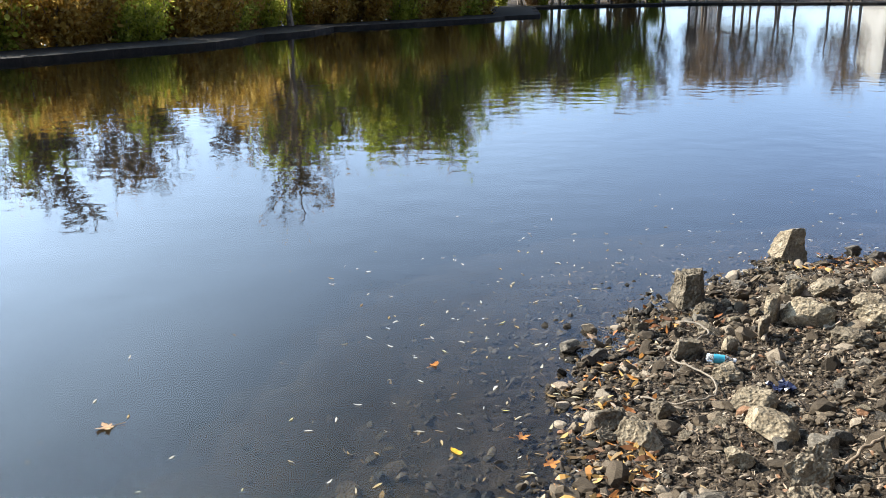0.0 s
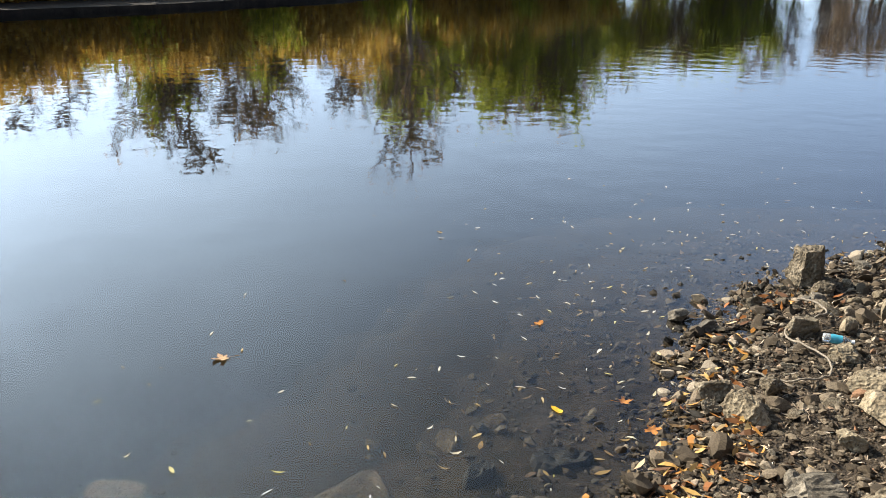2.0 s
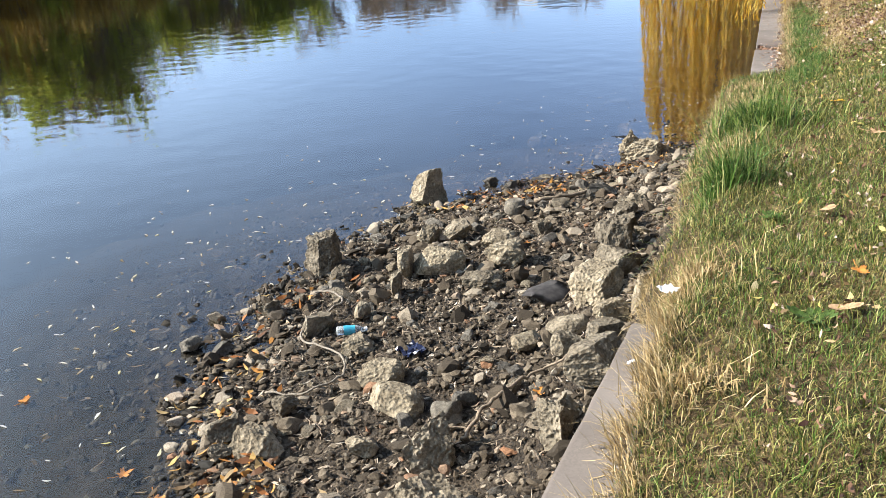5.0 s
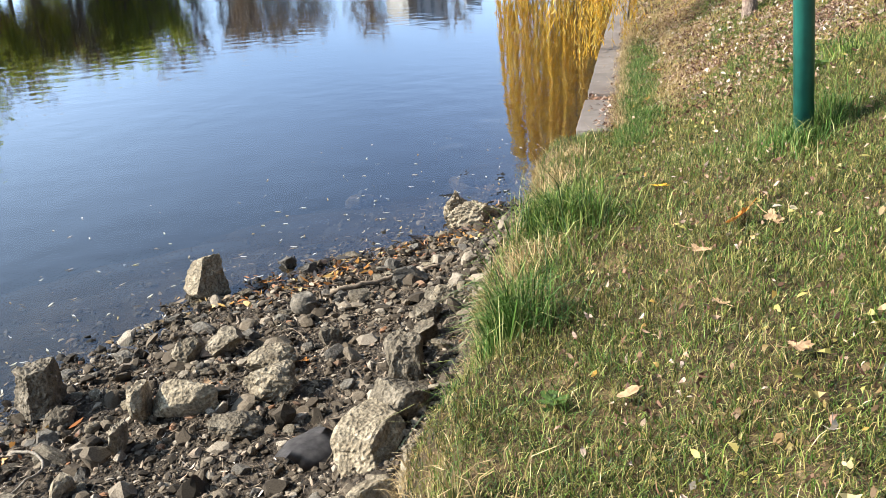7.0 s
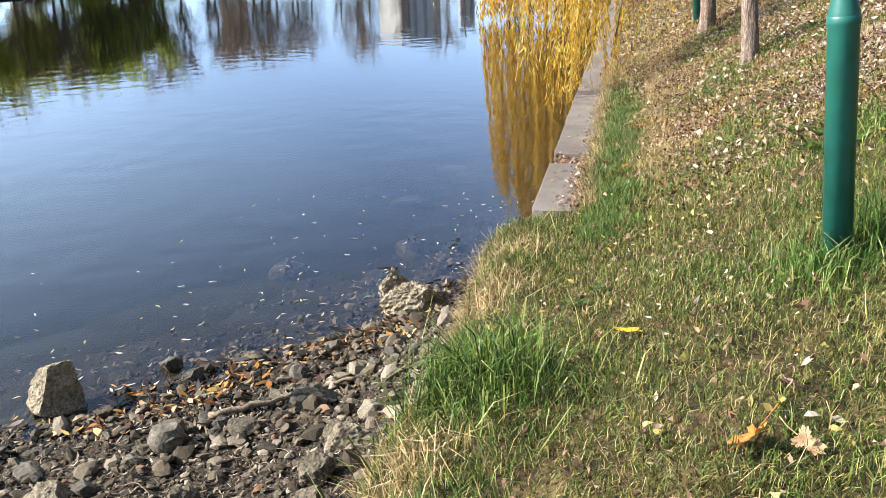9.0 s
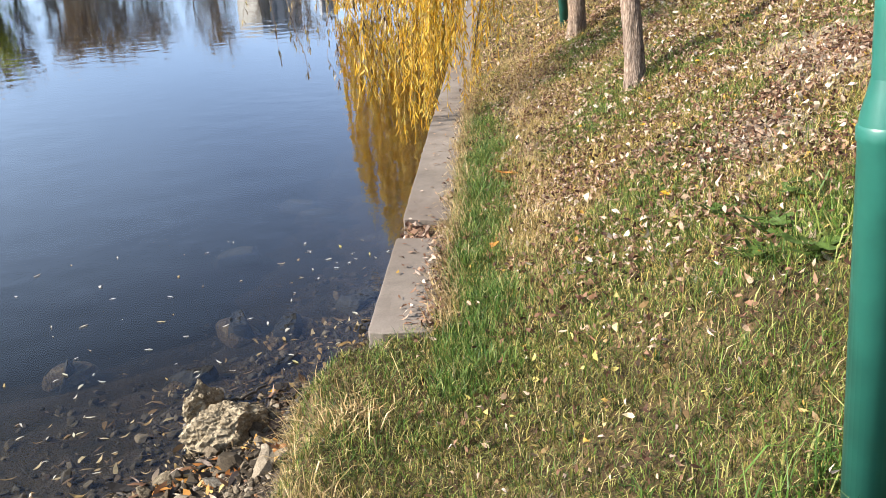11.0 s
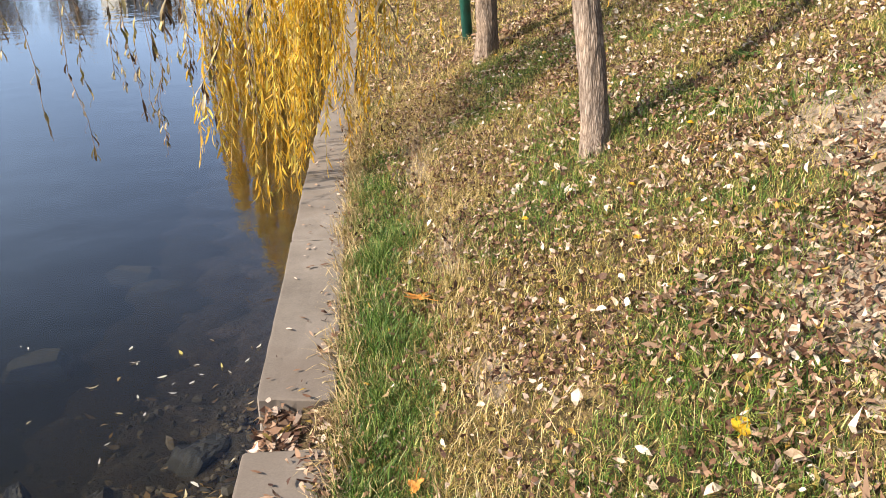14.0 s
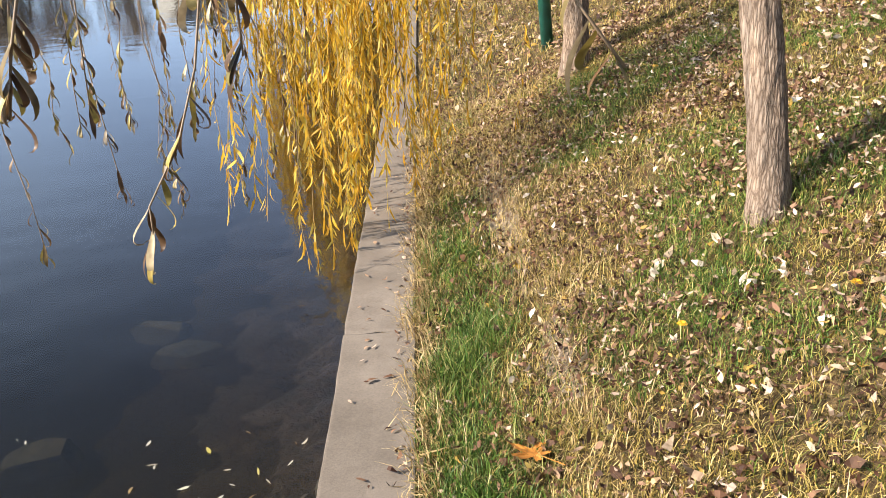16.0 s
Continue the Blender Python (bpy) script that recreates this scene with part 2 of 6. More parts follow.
def bark_material():
    m, nt, out = material("willow_bark")
    co = nt.nodes.new("ShaderNodeTexCoord").outputs["Object"]
    mp = nt.nodes.new("ShaderNodeMapping")
    mp.inputs["Scale"].default_value = (1.0, 1.0, 0.15)
    nt.links.new(co, mp.inputs["Vector"])
    vo = node(nt, "ShaderNodeTexVoronoi", Scale=78.0)
    vo.feature = "DISTANCE_TO_EDGE"
    n1 = node(nt, "ShaderNodeTexNoise", Scale=30.0, Detail=6.0, Roughness=0.7)
    n2 = node(nt, "ShaderNodeTexNoise", Scale=6.0, Detail=4.0)
    warp = nt.nodes.new("ShaderNodeVectorMath")
    warp.operation = "MULTIPLY_ADD"
    warp.inputs[1].default_value = (0.028, 0.028, 0.02)
    nt.links.new(n1.outputs[1], warp.inputs[0])
    nt.links.new(mp.outputs[0], warp.inputs[2])
    nt.links.new(mp.outputs[0], n1.inputs["Vector"])
    nt.links.new(co, n2.inputs["Vector"])
    nt.links.new(warp.outputs[0], vo.inputs["Vector"])
    crack = ramp(nt, vo.outputs["Distance"], [(0.0, (0.13, 0.1, 0.08)), (0.09, (0.25, 0.205, 0.17)), (0.35, (0.37, 0.315, 0.27))])
    tone = ramp(nt, n1.outputs[0], [(0.3, (0.5, 0.47, 0.45)), (0.7, (1.25, 1.2, 1.15))])
    col = mixed(nt, crack, tone, 1.0, "MULTIPLY")
    moss = ramp(nt, n2.outputs[0], [(0.35, (0.75, 0.72, 0.7)), (0.7, (1.1, 1.02, 0.95))])
    col = mixed(nt, col, moss, 1.0, "MULTIPLY")
    b = node(nt, "ShaderNodeBsdfPrincipled", Roughness=0.95)
    b.inputs["Specular IOR Level"].default_value = 0.15
    nt.links.new(col, b.inputs["Base Color"])
    add = nt.nodes.new("ShaderNodeMath")
    add.operation = "MULTIPLY_ADD"
    add.inputs[1].default_value = 0.4
    nt.links.new(n1.outputs[0], add.inputs[0])
    nt.links.new(vo.outputs["Distance"], add.inputs[2])
    bp = node(nt, "ShaderNodeBump", Strength=0.8, Distance=0.012)
    nt.links.new(add.outputs[0], bp.inputs["Height"])
    nt.links.new(bp.outputs[0], b.inputs["Normal"])
    nt.links.new(b.outputs[0], out.inputs[0])
    return m


M_BARK = bark_material()
M_FARBARK = rough_stuff("far_bark", (0.077, 0.063, 0.051), (0.180, 0.146, 0.119), (0.333, 0.279, 0.236), 3.0, 20.0, 0.3, 0.01, 0.95)
M_TWIG = plain("dry_twig", (0.192, 0.144, 0.096), 0.85, scale=60.0, grain=0.3)
M_CORD = plain("pale_cord", (0.192, 0.16, 0.12), 0.85, scale=90.0, grain=0.3, bump=0.5)
M_GREEN = plain("green_paint", (0.0176, 0.112, 0.084), 0.38, scale=9.0, grain=0.12)
M_GRASS = leafy("grass_green", [(0.0, (0.011, 0.029, 0.004)), (0.3, (0.038, 0.084, 0.009)), (0.6, (0.091, 0.153, 0.020)), (0.85, (0.191, 0.229, 0.047)), (1.0, (0.348, 0.322, 0.122))])
M_MEADOW = leafy("grass_mixed", [(0.0, (0.014, 0.022, 0.003)), (0.3, (0.056, 0.069, 0.011)), (0.6, (0.128, 0.125, 0.024)), (0.85, (0.246, 0.201, 0.059)), (1.0, (0.374, 0.302, 0.132))])
M_DRYMEADOW = leafy("grass_drying", [(0.0, (0.034, 0.032, 0.006)), (0.2, (0.096, 0.089, 0.016)), (0.42, (0.237, 0.175, 0.040)), (0.7, (0.399, 0.286, 0.086)), (1.0, (0.547, 0.439, 0.194))])
M_VERGE = leafy("grass_verge", [(0.0, (0.018, 0.046, 0.005)), (0.35, (0.042, 0.094, 0.011)), (0.65, (0.082, 0.148, 0.022)), (0.85, (0.166, 0.198, 0.050)), (1.0, (0.291, 0.280, 0.106))])
M_STRAW = leafy("grass_dry", [(0.0, (0.168, 0.111, 0.044)), (0.35, (0.318, 0.222, 0.095)), (0.7, (0.436, 0.318, 0.154)), (1.0, (0.520, 0.405, 0.228))])
M_LITTER = leafy("fallen_willow_leaves", [(0.0, (0.030, 0.012, 0.008)), (0.25, (0.099, 0.046, 0.026)), (0.5, (0.200, 0.109, 0.064)), (0.7, (0.332, 0.219, 0.144)), (0.88, (0.478, 0.370, 0.300)), (0.95, (0.332, 0.197, 0.035)), (1.0, (0.159, 0.127, 0.035))], 0.75, 0.12)
M_SHORELEAF = leafy("wet_yellow_leaves", [(0.0, (0.072, 0.037, 0.018)), (0.25, (0.275, 0.102, 0.025)), (0.5, (0.376, 0.177, 0.036)), (0.75, (0.419, 0.272, 0.087)), (1.0, (0.361, 0.286, 0.217))], 0.5, 0.15)
M_SUNKLEAF = leafy("sunken_leaf", [(0.0, (0.035, 0.0224, 0.0126)), (0.5, (0.105, 0.063, 0.0245)), (0.85, (0.182, 0.119, 0.042)), (1.0, (0.28, 0.231, 0.14))], 0.6, 0.05)
M_FLOAT = leafy("floating_leaves", [(0.0, (0.128, 0.083, 0.038)), (0.2, (0.319, 0.229, 0.089)), (0.45, (0.395, 0.357, 0.268)), (0.8, (0.472, 0.459, 0.421)), (1.0, (0.383, 0.319, 0.064))], 0.35, 0.15)
M_WILLOW = leafy("yellow_willow_leaves", [(0.0, (0.365, 0.188, 0.013)), (0.3, (0.539, 0.307, 0.021)), (0.65, (0.643, 0.408, 0.041)), (0.9, (0.574, 0.440, 0.096)), (1.0, (0.348, 0.299, 0.048))], 0.5, 0.45)
M_OLDLEAF = leafy("withered_willow_leaves", [(0.0, (0.1, 0.06, 0.03)), (0.35, (0.22, 0.14, 0.06)), (0.6, (0.3, 0.26, 0.07)), (0.85, (0.5, 0.4, 0.12)), (1.0, (0.55, 0.46, 0.36))], 0.5, 0.3)
M_CURLED = leafy("curled_willow_leaf", [(0.0, (0.045, 0.026, 0.015)), (0.3, (0.120, 0.068, 0.034)), (0.55, (0.150, 0.128, 0.038)), (0.8, (0.315, 0.240, 0.060)), (1.0, (0.375, 0.315, 0.255))], 0.45, 0.2, 60.0, True)
M_MAPLE = leafy("orange_maple_leaf", [(0.0, (0.3825, 0.1445, 0.0255)), (1.0, (0.527, 0.238, 0.051))], 0.6, 0.2, fine=40.0)
M_TAN = leafy("tan_leaf", [(0.0, (0.34, 0.187, 0.085)), (0.5, (0.442, 0.289, 0.1615)), (1.0, (0.51, 0.374, 0.238))], 0.65, 0.15, fine=40.0)
M_YELLOW = leafy("yellow_leaf", [(0.0, (0.648, 0.378, 0.018)), (1.0, (0.72, 0.45, 0.036))], 0.5, 0.25, fine=30.0)
M_WEED = leafy("weed_leaves", [(0.0, (0.036, 0.073, 0.015)), (1.0, (0.102, 0.162, 0.036))], 0.5, 0.3, fine=50.0)


# ---- mesh helpers ----
U, V = (0.645, 0.764), (0.764, -0.645)     # along the wall, and from the water towards the bank


def at(u, v, z=0.0):
    return (U[0] * u + V[0] * v, U[1] * u + V[1] * v, z)


def tri_mesh(name, verts, tris, mats, index=None, smooth=False):
    verts, tris = np.asarray(verts, np.float32).reshape(-1, 3), np.asarray(tris, np.int32).reshape(-1, 3)
    me = bpy.data.meshes.new(name)
    me.vertices.add(len(verts))
    me.vertices.foreach_set("co", verts.ravel())
    me.loops.add(tris.size)
    me.loops.foreach_set("vertex_index", tris.ravel())
    me.polygons.add(len(tris))
    me.polygons.foreach_set("loop_start", np.arange(0, tris.size, 3, dtype=np.int32))
    for m in (mats if isinstance(mats, (list, tuple)) else [mats]):
        me.materials.append(m)
    if index is not None:
        me.polygons.foreach_set("material_index", np.asarray(index, np.int32))
    me.polygons.foreach_set("use_smooth", np.full(len(tris), smooth))
    me.update()
    me.validate()
    return me


def from_bm(name, bm, mat, smooth=False):
    me = bpy.data.meshes.new(name)
    bmesh.ops.recalc_face_normals(bm, faces=bm.faces)
    bm.to_mesh(me)
    bm.free()
    me.materials.append(mat)
    for p in me.polygons:
        p.use_smooth = smooth
    return me


def part(name, me, parent, label=""):
    ob = new(name, me)
    ob.parent = parent
    if label:
        tagged(ob, label)
    return ob


def thing(name, place, label, category, group="", me=None, turn=0.0, kind=""):
    ob = new(name, me)
    ob.location = place
    ob.rotation_euler = (0, 0, turn)
    return tagged(ob, label, category, group, kind)


def tube(points, radii, sides=8, rough=0.0, seed=0, cap=True):
    """Vertices and triangles of a tube along points."""
    pts = [Vector(p) for p in points]
    vs, ts = [], []
    side = Vector((1, 0, 0))
    for i, p in enumerate(pts):
        d = (pts[min(i + 1, len(pts) - 1)] - pts[max(i - 1, 0)]).normalized()
        side = (side - d * side.dot(d))
        side = side.normalized() if side.length > 1e-4 else d.orthogonal().normalized()
        other = d.cross(side)
        for k in range(sides):
            a = 2 * math.pi * k / sides
            r = radii[i]
            if rough:
                q = Vector((math.cos(a) * 3.2, math.sin(a) * 3.2, i * 0.16 + seed * 7.3))
                ridge = 1 - abs(noise.noise(q * 1.5)) * 2
                r *= 1 + rough * (ridge * 0.7 + noise.noise(q * 0.5) * 0.8)
            vs.append(p + (side * math.cos(a) + other * math.sin(a)) * r)
    n = len(pts)
    for i in range(n - 1):
        for k in range(sides):
            a, b = i * sides + k, i * sides + (k + 1) % sides
            ts += [(a, b, b + sides), (a, b + sides, a + sides)]
    if cap:
        for base, order in ((0, -1), ((n - 1) * sides, 1)):
            for k in range(1, sides - 1):
                t = (base, base + k, base + k + 1)
                ts.append(t if order > 0 else t[::-1])
    return [tuple(v) for v in vs], ts


def joined(pieces):
    vs, ts = [], []
    for v, t in pieces:
        o = len(vs)
        vs += v
        ts += [(a + o, b + o, c + o) for a, b, c in t]
    return vs, ts


def leaves_arrays(pos, length, width, yaw, tilt, roll, curl, r):
    """Narrow curled leaves at pos: arrays of six vertices and four triangles each."""
    n = len(pos)
    s = np.array([[0, 0], [0.33, 1], [0.33, -1], [0.68, 0.8], [0.68, -0.8], [1, 0]])
    x = (s[None, :, 0] - 0.5) * length[:, None]
    y = s[None, :, 1] * (width[:, None] / 2)
    z = curl[:, None] * ((s[None, :, 0] - 0.5) ** 2 * 4) * length[:, None] * 0.35 + np.abs(s[None, :, 1]) * width[:, None] * 0.18
    p = np.stack([x, y, z], -1)
    cr, sr = np.cos(roll)[:, None], np.sin(roll)[:, None]
    p = np.stack([p[..., 0], p[..., 1] * cr - p[..., 2] * sr, p[..., 1] * sr + p[..., 2] * cr], -1)
    ct, st = np.cos(tilt)[:, None], np.sin(tilt)[:, None]
    p = np.stack([p[..., 0] * ct - p[..., 2] * st, p[..., 1], p[..., 0] * st + p[..., 2] * ct], -1)
    cy, sy = np.cos(yaw)[:, None], np.sin(yaw)[:, None]
    p = np.stack([p[..., 0] * cy - p[..., 1] * sy, p[..., 0] * sy + p[..., 1] * cy, p[..., 2]], -1)
    p = p + pos[:, None, :]
    t = np.array([[0, 2, 1], [1, 2, 4], [1, 4, 3], [3, 4, 5]])
    return p.reshape(-1, 3), (t[None] + (np.arange(n) * 6)[:, None, None]).reshape(-1, 3)


def litter(name, pos, long, wide, mat, label, category, tilt=0.25, curl=0.5):
    n = len(pos)
    length = rng.uniform(*long, n)
    v, t = leaves_arrays(pos, length, length * rng.uniform(*wide, n), rng.uniform(0, 6.283, n), rng.normal(0, tilt, n), rng.normal(0, tilt * 1.5, n), rng.normal(0.1, curl, n), rng)
    return tagged(new(name, tri_mesh(name, v, t, mat)), label, category, kind="stuff")


def blades(name, pos, tall, wide, lean, mat, label, droop=0.5, way=None):
    """Blades of grass: a bent strip of three triangles each."""
    n = len(pos)
    h = rng.uniform(*tall, n) * rng.uniform(0.6, 1.0, n) * (1.0 + 0.4 * wave(pos[:, 0], pos[:, 1], 9.0, 0.3))
    w = rng.uniform(*wide, n)
    yaw = rng.uniform(0, 6.283, n) if way is None else way + rng.normal(0, 0.7, n)
    lay = np.abs(rng.normal(0, lean, n))
    d = np.stack([np.cos(yaw), np.sin(yaw), np.zeros(n)], -1)
    face = rng.uniform(0, 6.283, n)
    s = np.stack([np.cos(face), np.sin(face), np.zeros(n)], -1) * (w / 2)[:, None]
    up = np.array([0, 0, 1.0])
    mid = pos + (d * np.sin(lay)[:, None] + up * np.cos(lay)[:, None]) * (h * 0.55)[:, None]
    lay2 = lay + droop * rng.uniform(0.3, 1.6, n)
    tip = mid + (d * np.sin(lay2)[:, None] + up * np.cos(lay2)[:, None]) * (h * 0.5)[:, None]
    v = np.stack([pos - s, pos + s, mid - s * 0.8, mid + s * 0.8, tip], 1)
    t = np.array([[0, 1, 3], [0, 3, 2], [2, 3, 4]])
    t = (t[None] + (np.arange(n) * 5)[:, None, None]).reshape(-1, 3)
    return tagged(new(name, tri_mesh(name, v.reshape(-1, 3), t, mat)), label, "grass", kind="stuff")


# ---- lie of the land ----
def smooth(x):
    x = np.clip(x, 0, 1)
    return x * x * (3 - 2 * x)


def wave(x, y, s, k=0.0):
    """A cheap uneven swell between about -1 and 1."""
    return (np.sin(x * s + 1.7 * np.sin(y * s * 0.83 + k) + k) + np.sin(y * s * 1.31 + 1.3 * np.sin(x * s * 1.17 + k * 2) + 2 * k) + np.sin((x + y) * s * 2.1 + k * 3) * 0.6) / 2.6


def shore(u):
    """The waterline's place across the wall's line, at u along it."""
    base = np.interp(u, [-6, 0, 2, 3.2, 4.2, 5.3, 6.4, 8.0, 9.0, 9.8, 10.5, 11.1, 12.1, 13.2], [-1.1, -1.3, -1.55, -1.9, -2.4, -2.95, -3.05, -2.8, -2.1, -1.3, -0.8, -0.45, -0.15, 0.1])
    return base + 0.07 * np.sin(u * 5.1) + 0.05 * np.sin(u * 11.7 + 1)


def bank(u, v):
    z = np.interp(v, [-0.5, 0.38, 0.65, 0.85, 1.25, 1.5, 1.87, 3, 6, 10, 30], [1.07, 1.085, 1.15, 1.21, 1.39, 1.53, 1.72, 2.23, 3.5, 4.4, 5])
    near = np.interp(v, [-0.5, -0.1, 0.1, 0.4, 0.67, 0.8, 1.02, 1.5, 2.0, 3, 6, 10, 30], [1.09, 1.125, 1.15, 1.2, 1.28, 1.345, 1.42, 1.47, 1.63, 2.1, 3.5, 4.4, 5])
    s = smooth((8.9 - u) / 1.8)
    z = z * (1 - s) + near * s
    return z + 0.022 * wave(u, v, 3.1, 0.4) * smooth((v - 0.4) / 0.5) + 0.012 * wave(u, v, 8.3, 2.0)


def beach(u, v):
    d = v - shore(u)
    fall = 0.062 + 0.1 * smooth((u - 10.9) / 1.6)
    z = np.where(d > 0, 0.075 * d, np.where(d > -2.6, fall * d, -2.6 * fall + 0.3 * (d + 2.6)))
    z = np.maximum(z, -1.3)
    z = z + 0.17 * smooth((v + 1.1) / 0.8) * smooth((11.0 - u) / 1.5)
    near = smooth((d + 2.0) / 1.5)
    return z + (0.016 * wave(u, v, 5.0, 1.0) + 0.018 * wave(u, v, 13.0, 0.3) + 0.012 * wave(u, v, 29.0, 2.2)) * near


def broken(u):
    """One where the wall has fallen, nought where it stands."""
    return smooth((u - 4.1) / 0.5) * smooth((9.75 - u) / 0.3)


def ground(u, v):
    u, v = np.asarray(u, float), np.asarray(v, float)
    b = broken(u)
    centre = np.where(u < 6, -0.08, 0.235) * (1 - b) + b * (-0.16 + 0.06 * np.sin(u * 3.3) + 0.05 * np.sin(u * 7.9))
    width = 0.05 * (1 - b) + 0.42 * b
    s = smooth((v - centre) / width + 0.5)
    return beach(u, v) * (1 - s) + bank(u, v) * s


def bare(u, v):
    """Patches of trodden, bare soil."""
    return np.maximum.reduce([np.exp(-(((u - a) / r) ** 2 + ((v - b) / s) ** 2)) for a, b, r, s in ((10.5, 1.98, 0.55, 0.24), (11.4, 2.6, 0.9, 0.35), (11.06, 0.95, 0.2, 0.07), (12.4, 0.9, 0.3, 0.06), (14.4, 0.84, 1.4, 0.1))])


POND = np.array([(-19.4, -22.9), (61, 72), (76, 100), (30, 115), (6, 104), (4, 77.5), (-2.9, 67), (-10, 59.5), (-15.4, 41.6), (-18.4, 37), (-27, 26), (-32, 8), (-28, -12)])


def pond_distance(x, y):
    """Distance from the pond's edge, positive on land."""
    x, y = np.asarray(x, float), np.asarray(y, float)
    best, inside = np.full(x.shape, 1e9), np.zeros(x.shape, bool)
    for (ax, ay), (bx, by) in zip(POND, np.roll(POND, -1, 0)):
        dx, dy = bx - ax, by - ay
        t = np.clip(((x - ax) * dx + (y - ay) * dy) / (dx * dx + dy * dy), 0, 1)
        best = np.minimum(best, np.hypot(x - ax - t * dx, y - ay - t * dy))
        cross = (ay > y) != (by > y)
        inside ^= cross & (x < (bx - ax) * (y - ay) / (by - ay + 1e-9) + ax)
    return np.where(inside, -best, best)


def land(u, v):
    u, v = np.asarray(u, float), np.asarray(v, float)
    x, y = U[0] * u + V[0] * v, U[1] * u + V[1] * v
    d = pond_distance(x, y)
    far = np.where(d < 0, np.maximum(-1.3, d * 0.35), np.where(d < 2.6, -0.4, 0.18) + np.clip((d - 25) * 0.04, 0, 2.5))
    close = (v > -9) & (u > -27) & (u < 88)
    return np.where(close, ground(u, v), np.where(v > 0, np.maximum(far, bank(u, v) * 0.9), far))


def on_ground(u, v):
    """World places on the land's surface, from arrays of u and v."""
    u, v = np.asarray(u, float), np.asarray(v, float)
    return np.stack([U[0] * u + V[0] * v, U[1] * u + V[1] * v, ground(u, v)], -1)


def lines(lo, hi, step, far, grow=1.22):
    a = list(np.arange(lo, hi + 1e-6, step))
    s, x = step, a[-1]
    while x < far:
        s *= grow
        x += s
        a.append(x)
    s, x = step, lo
    while x > -far:
        s *= grow
        x -= s
        a.insert(0, x)
    return np.array(a)


gu, gv = lines(1.5, 17, 0.055, 1800), lines(-4.6, 4.2, 0.045, 1800)
gu2, gv2 = np.meshgrid(gu, gv, indexing="ij")
gz = land(gu2, gv2)
gx, gy = U[0] * gu2 + V[0] * gv2, U[1] * gu2 + V[1] * gv2
nu, nv = gu2.shape
i, j = np.meshgrid(np.arange(nu - 1), np.arange(nv - 1), indexing="ij")
a = (i * nv + j).ravel()
quads = np.stack([a, a + nv, a + nv + 1, a + 1], -1)
tris = np.concatenate([quads[:, [0, 2, 1]], quads[:, [0, 3, 2]]])
mid_v = gv2.ravel()[tris].mean(1)
mid_u = gu2.ravel()[tris].mean(1)
mid_z = gz.ravel()[tris].mean(1)
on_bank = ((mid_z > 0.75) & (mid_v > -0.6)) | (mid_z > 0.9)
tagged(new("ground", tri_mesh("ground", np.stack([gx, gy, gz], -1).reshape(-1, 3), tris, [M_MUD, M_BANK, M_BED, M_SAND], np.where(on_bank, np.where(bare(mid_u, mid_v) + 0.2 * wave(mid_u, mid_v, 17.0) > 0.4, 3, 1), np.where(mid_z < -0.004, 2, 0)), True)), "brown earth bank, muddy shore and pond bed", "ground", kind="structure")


def sheet(name, z, mat, label):
    v = [(-75, -60, z), (110, -60, z), (110, 150, z), (-75, 150, z)]
    ob = tagged(new(name, tri_mesh(name, v, [(0, 1, 2), (0, 2, 3)], mat)), label, "water", kind="structure")
    return ob


sheet("water", 0.0, M_WATER, "calm pond water mirroring sky and trees")
# Stacked tinted sheets imitate the light that murky water swallows with depth.
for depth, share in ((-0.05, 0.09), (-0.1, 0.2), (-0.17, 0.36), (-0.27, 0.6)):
    sheet("water_murk_sheet", depth, murk_sheet_material(share), "tinted sheet standing in for light lost in murky pond water")


# ---- the retaining wall and its coping ----
def wall_block(name, u0, u1, left, width, top, low, mat, seed, label, chip=0.012):
    """A concrete block along the wall's line, with worn edges."""
    bm = bmesh.new()
    bmesh.ops.create_cube(bm, size=1.0)
    n = max(2, int((u1 - u0) / 0.12))
    bmesh.ops.subdivide_edges(bm, edges=[e for e in bm.edges if abs(e.verts[0].co.x - e.verts[1].co.x) > 0.5], cuts=n, use_grid_fill=True)
    bmesh.ops.subdivide_edges(bm, edges=[e for e in bm.edges if abs(e.verts[0].co.y - e.verts[1].co.y) > 0.5], cuts=3, use_grid_fill=True)
    sharp = [e for e in bm.edges if len(e.link_faces) == 2 and e.calc_face_angle() > 1]
    bmesh.ops.bevel(bm, geom=sharp, offset=0.035, segments=2, profile=0.6, affect="EDGES")
    cu, lu = (u0 + u1) / 2, u1 - u0
    for vtx in bm.verts:
        c = vtx.co
        q = Vector((c.x * lu * 3 + seed * 9, c.y * width * 3, c.z * 2))
        f = c.x + 0.5
        lft = left[0] + (left[1] - left[0]) * f
        rim = max(abs(c.y), 0.3)
        u = cu + c.x * lu + noise.noise(q * 2.1) * chip * (2.0 if abs(c.x) > 0.45 else 0.3)
        v = lft + (c.y + 0.5) * width + noise.noise(q * 3.3 + Vector((5, 0, 0))) * chip * rim
        z = low + (c.z + 0.5) * (top - low) + noise.noise(q * 1.7 + Vector((0, 8, 0))) * chip * 0.6
        vtx.co = at(u, v, z)
    return new(name, from_bm(name, bm, mat, False))


wall = tagged(new("wall_retaining"), "low concrete retaining wall with a worn flat coping", "wall", kind="structure")
wall.location = (0, 0, 0)


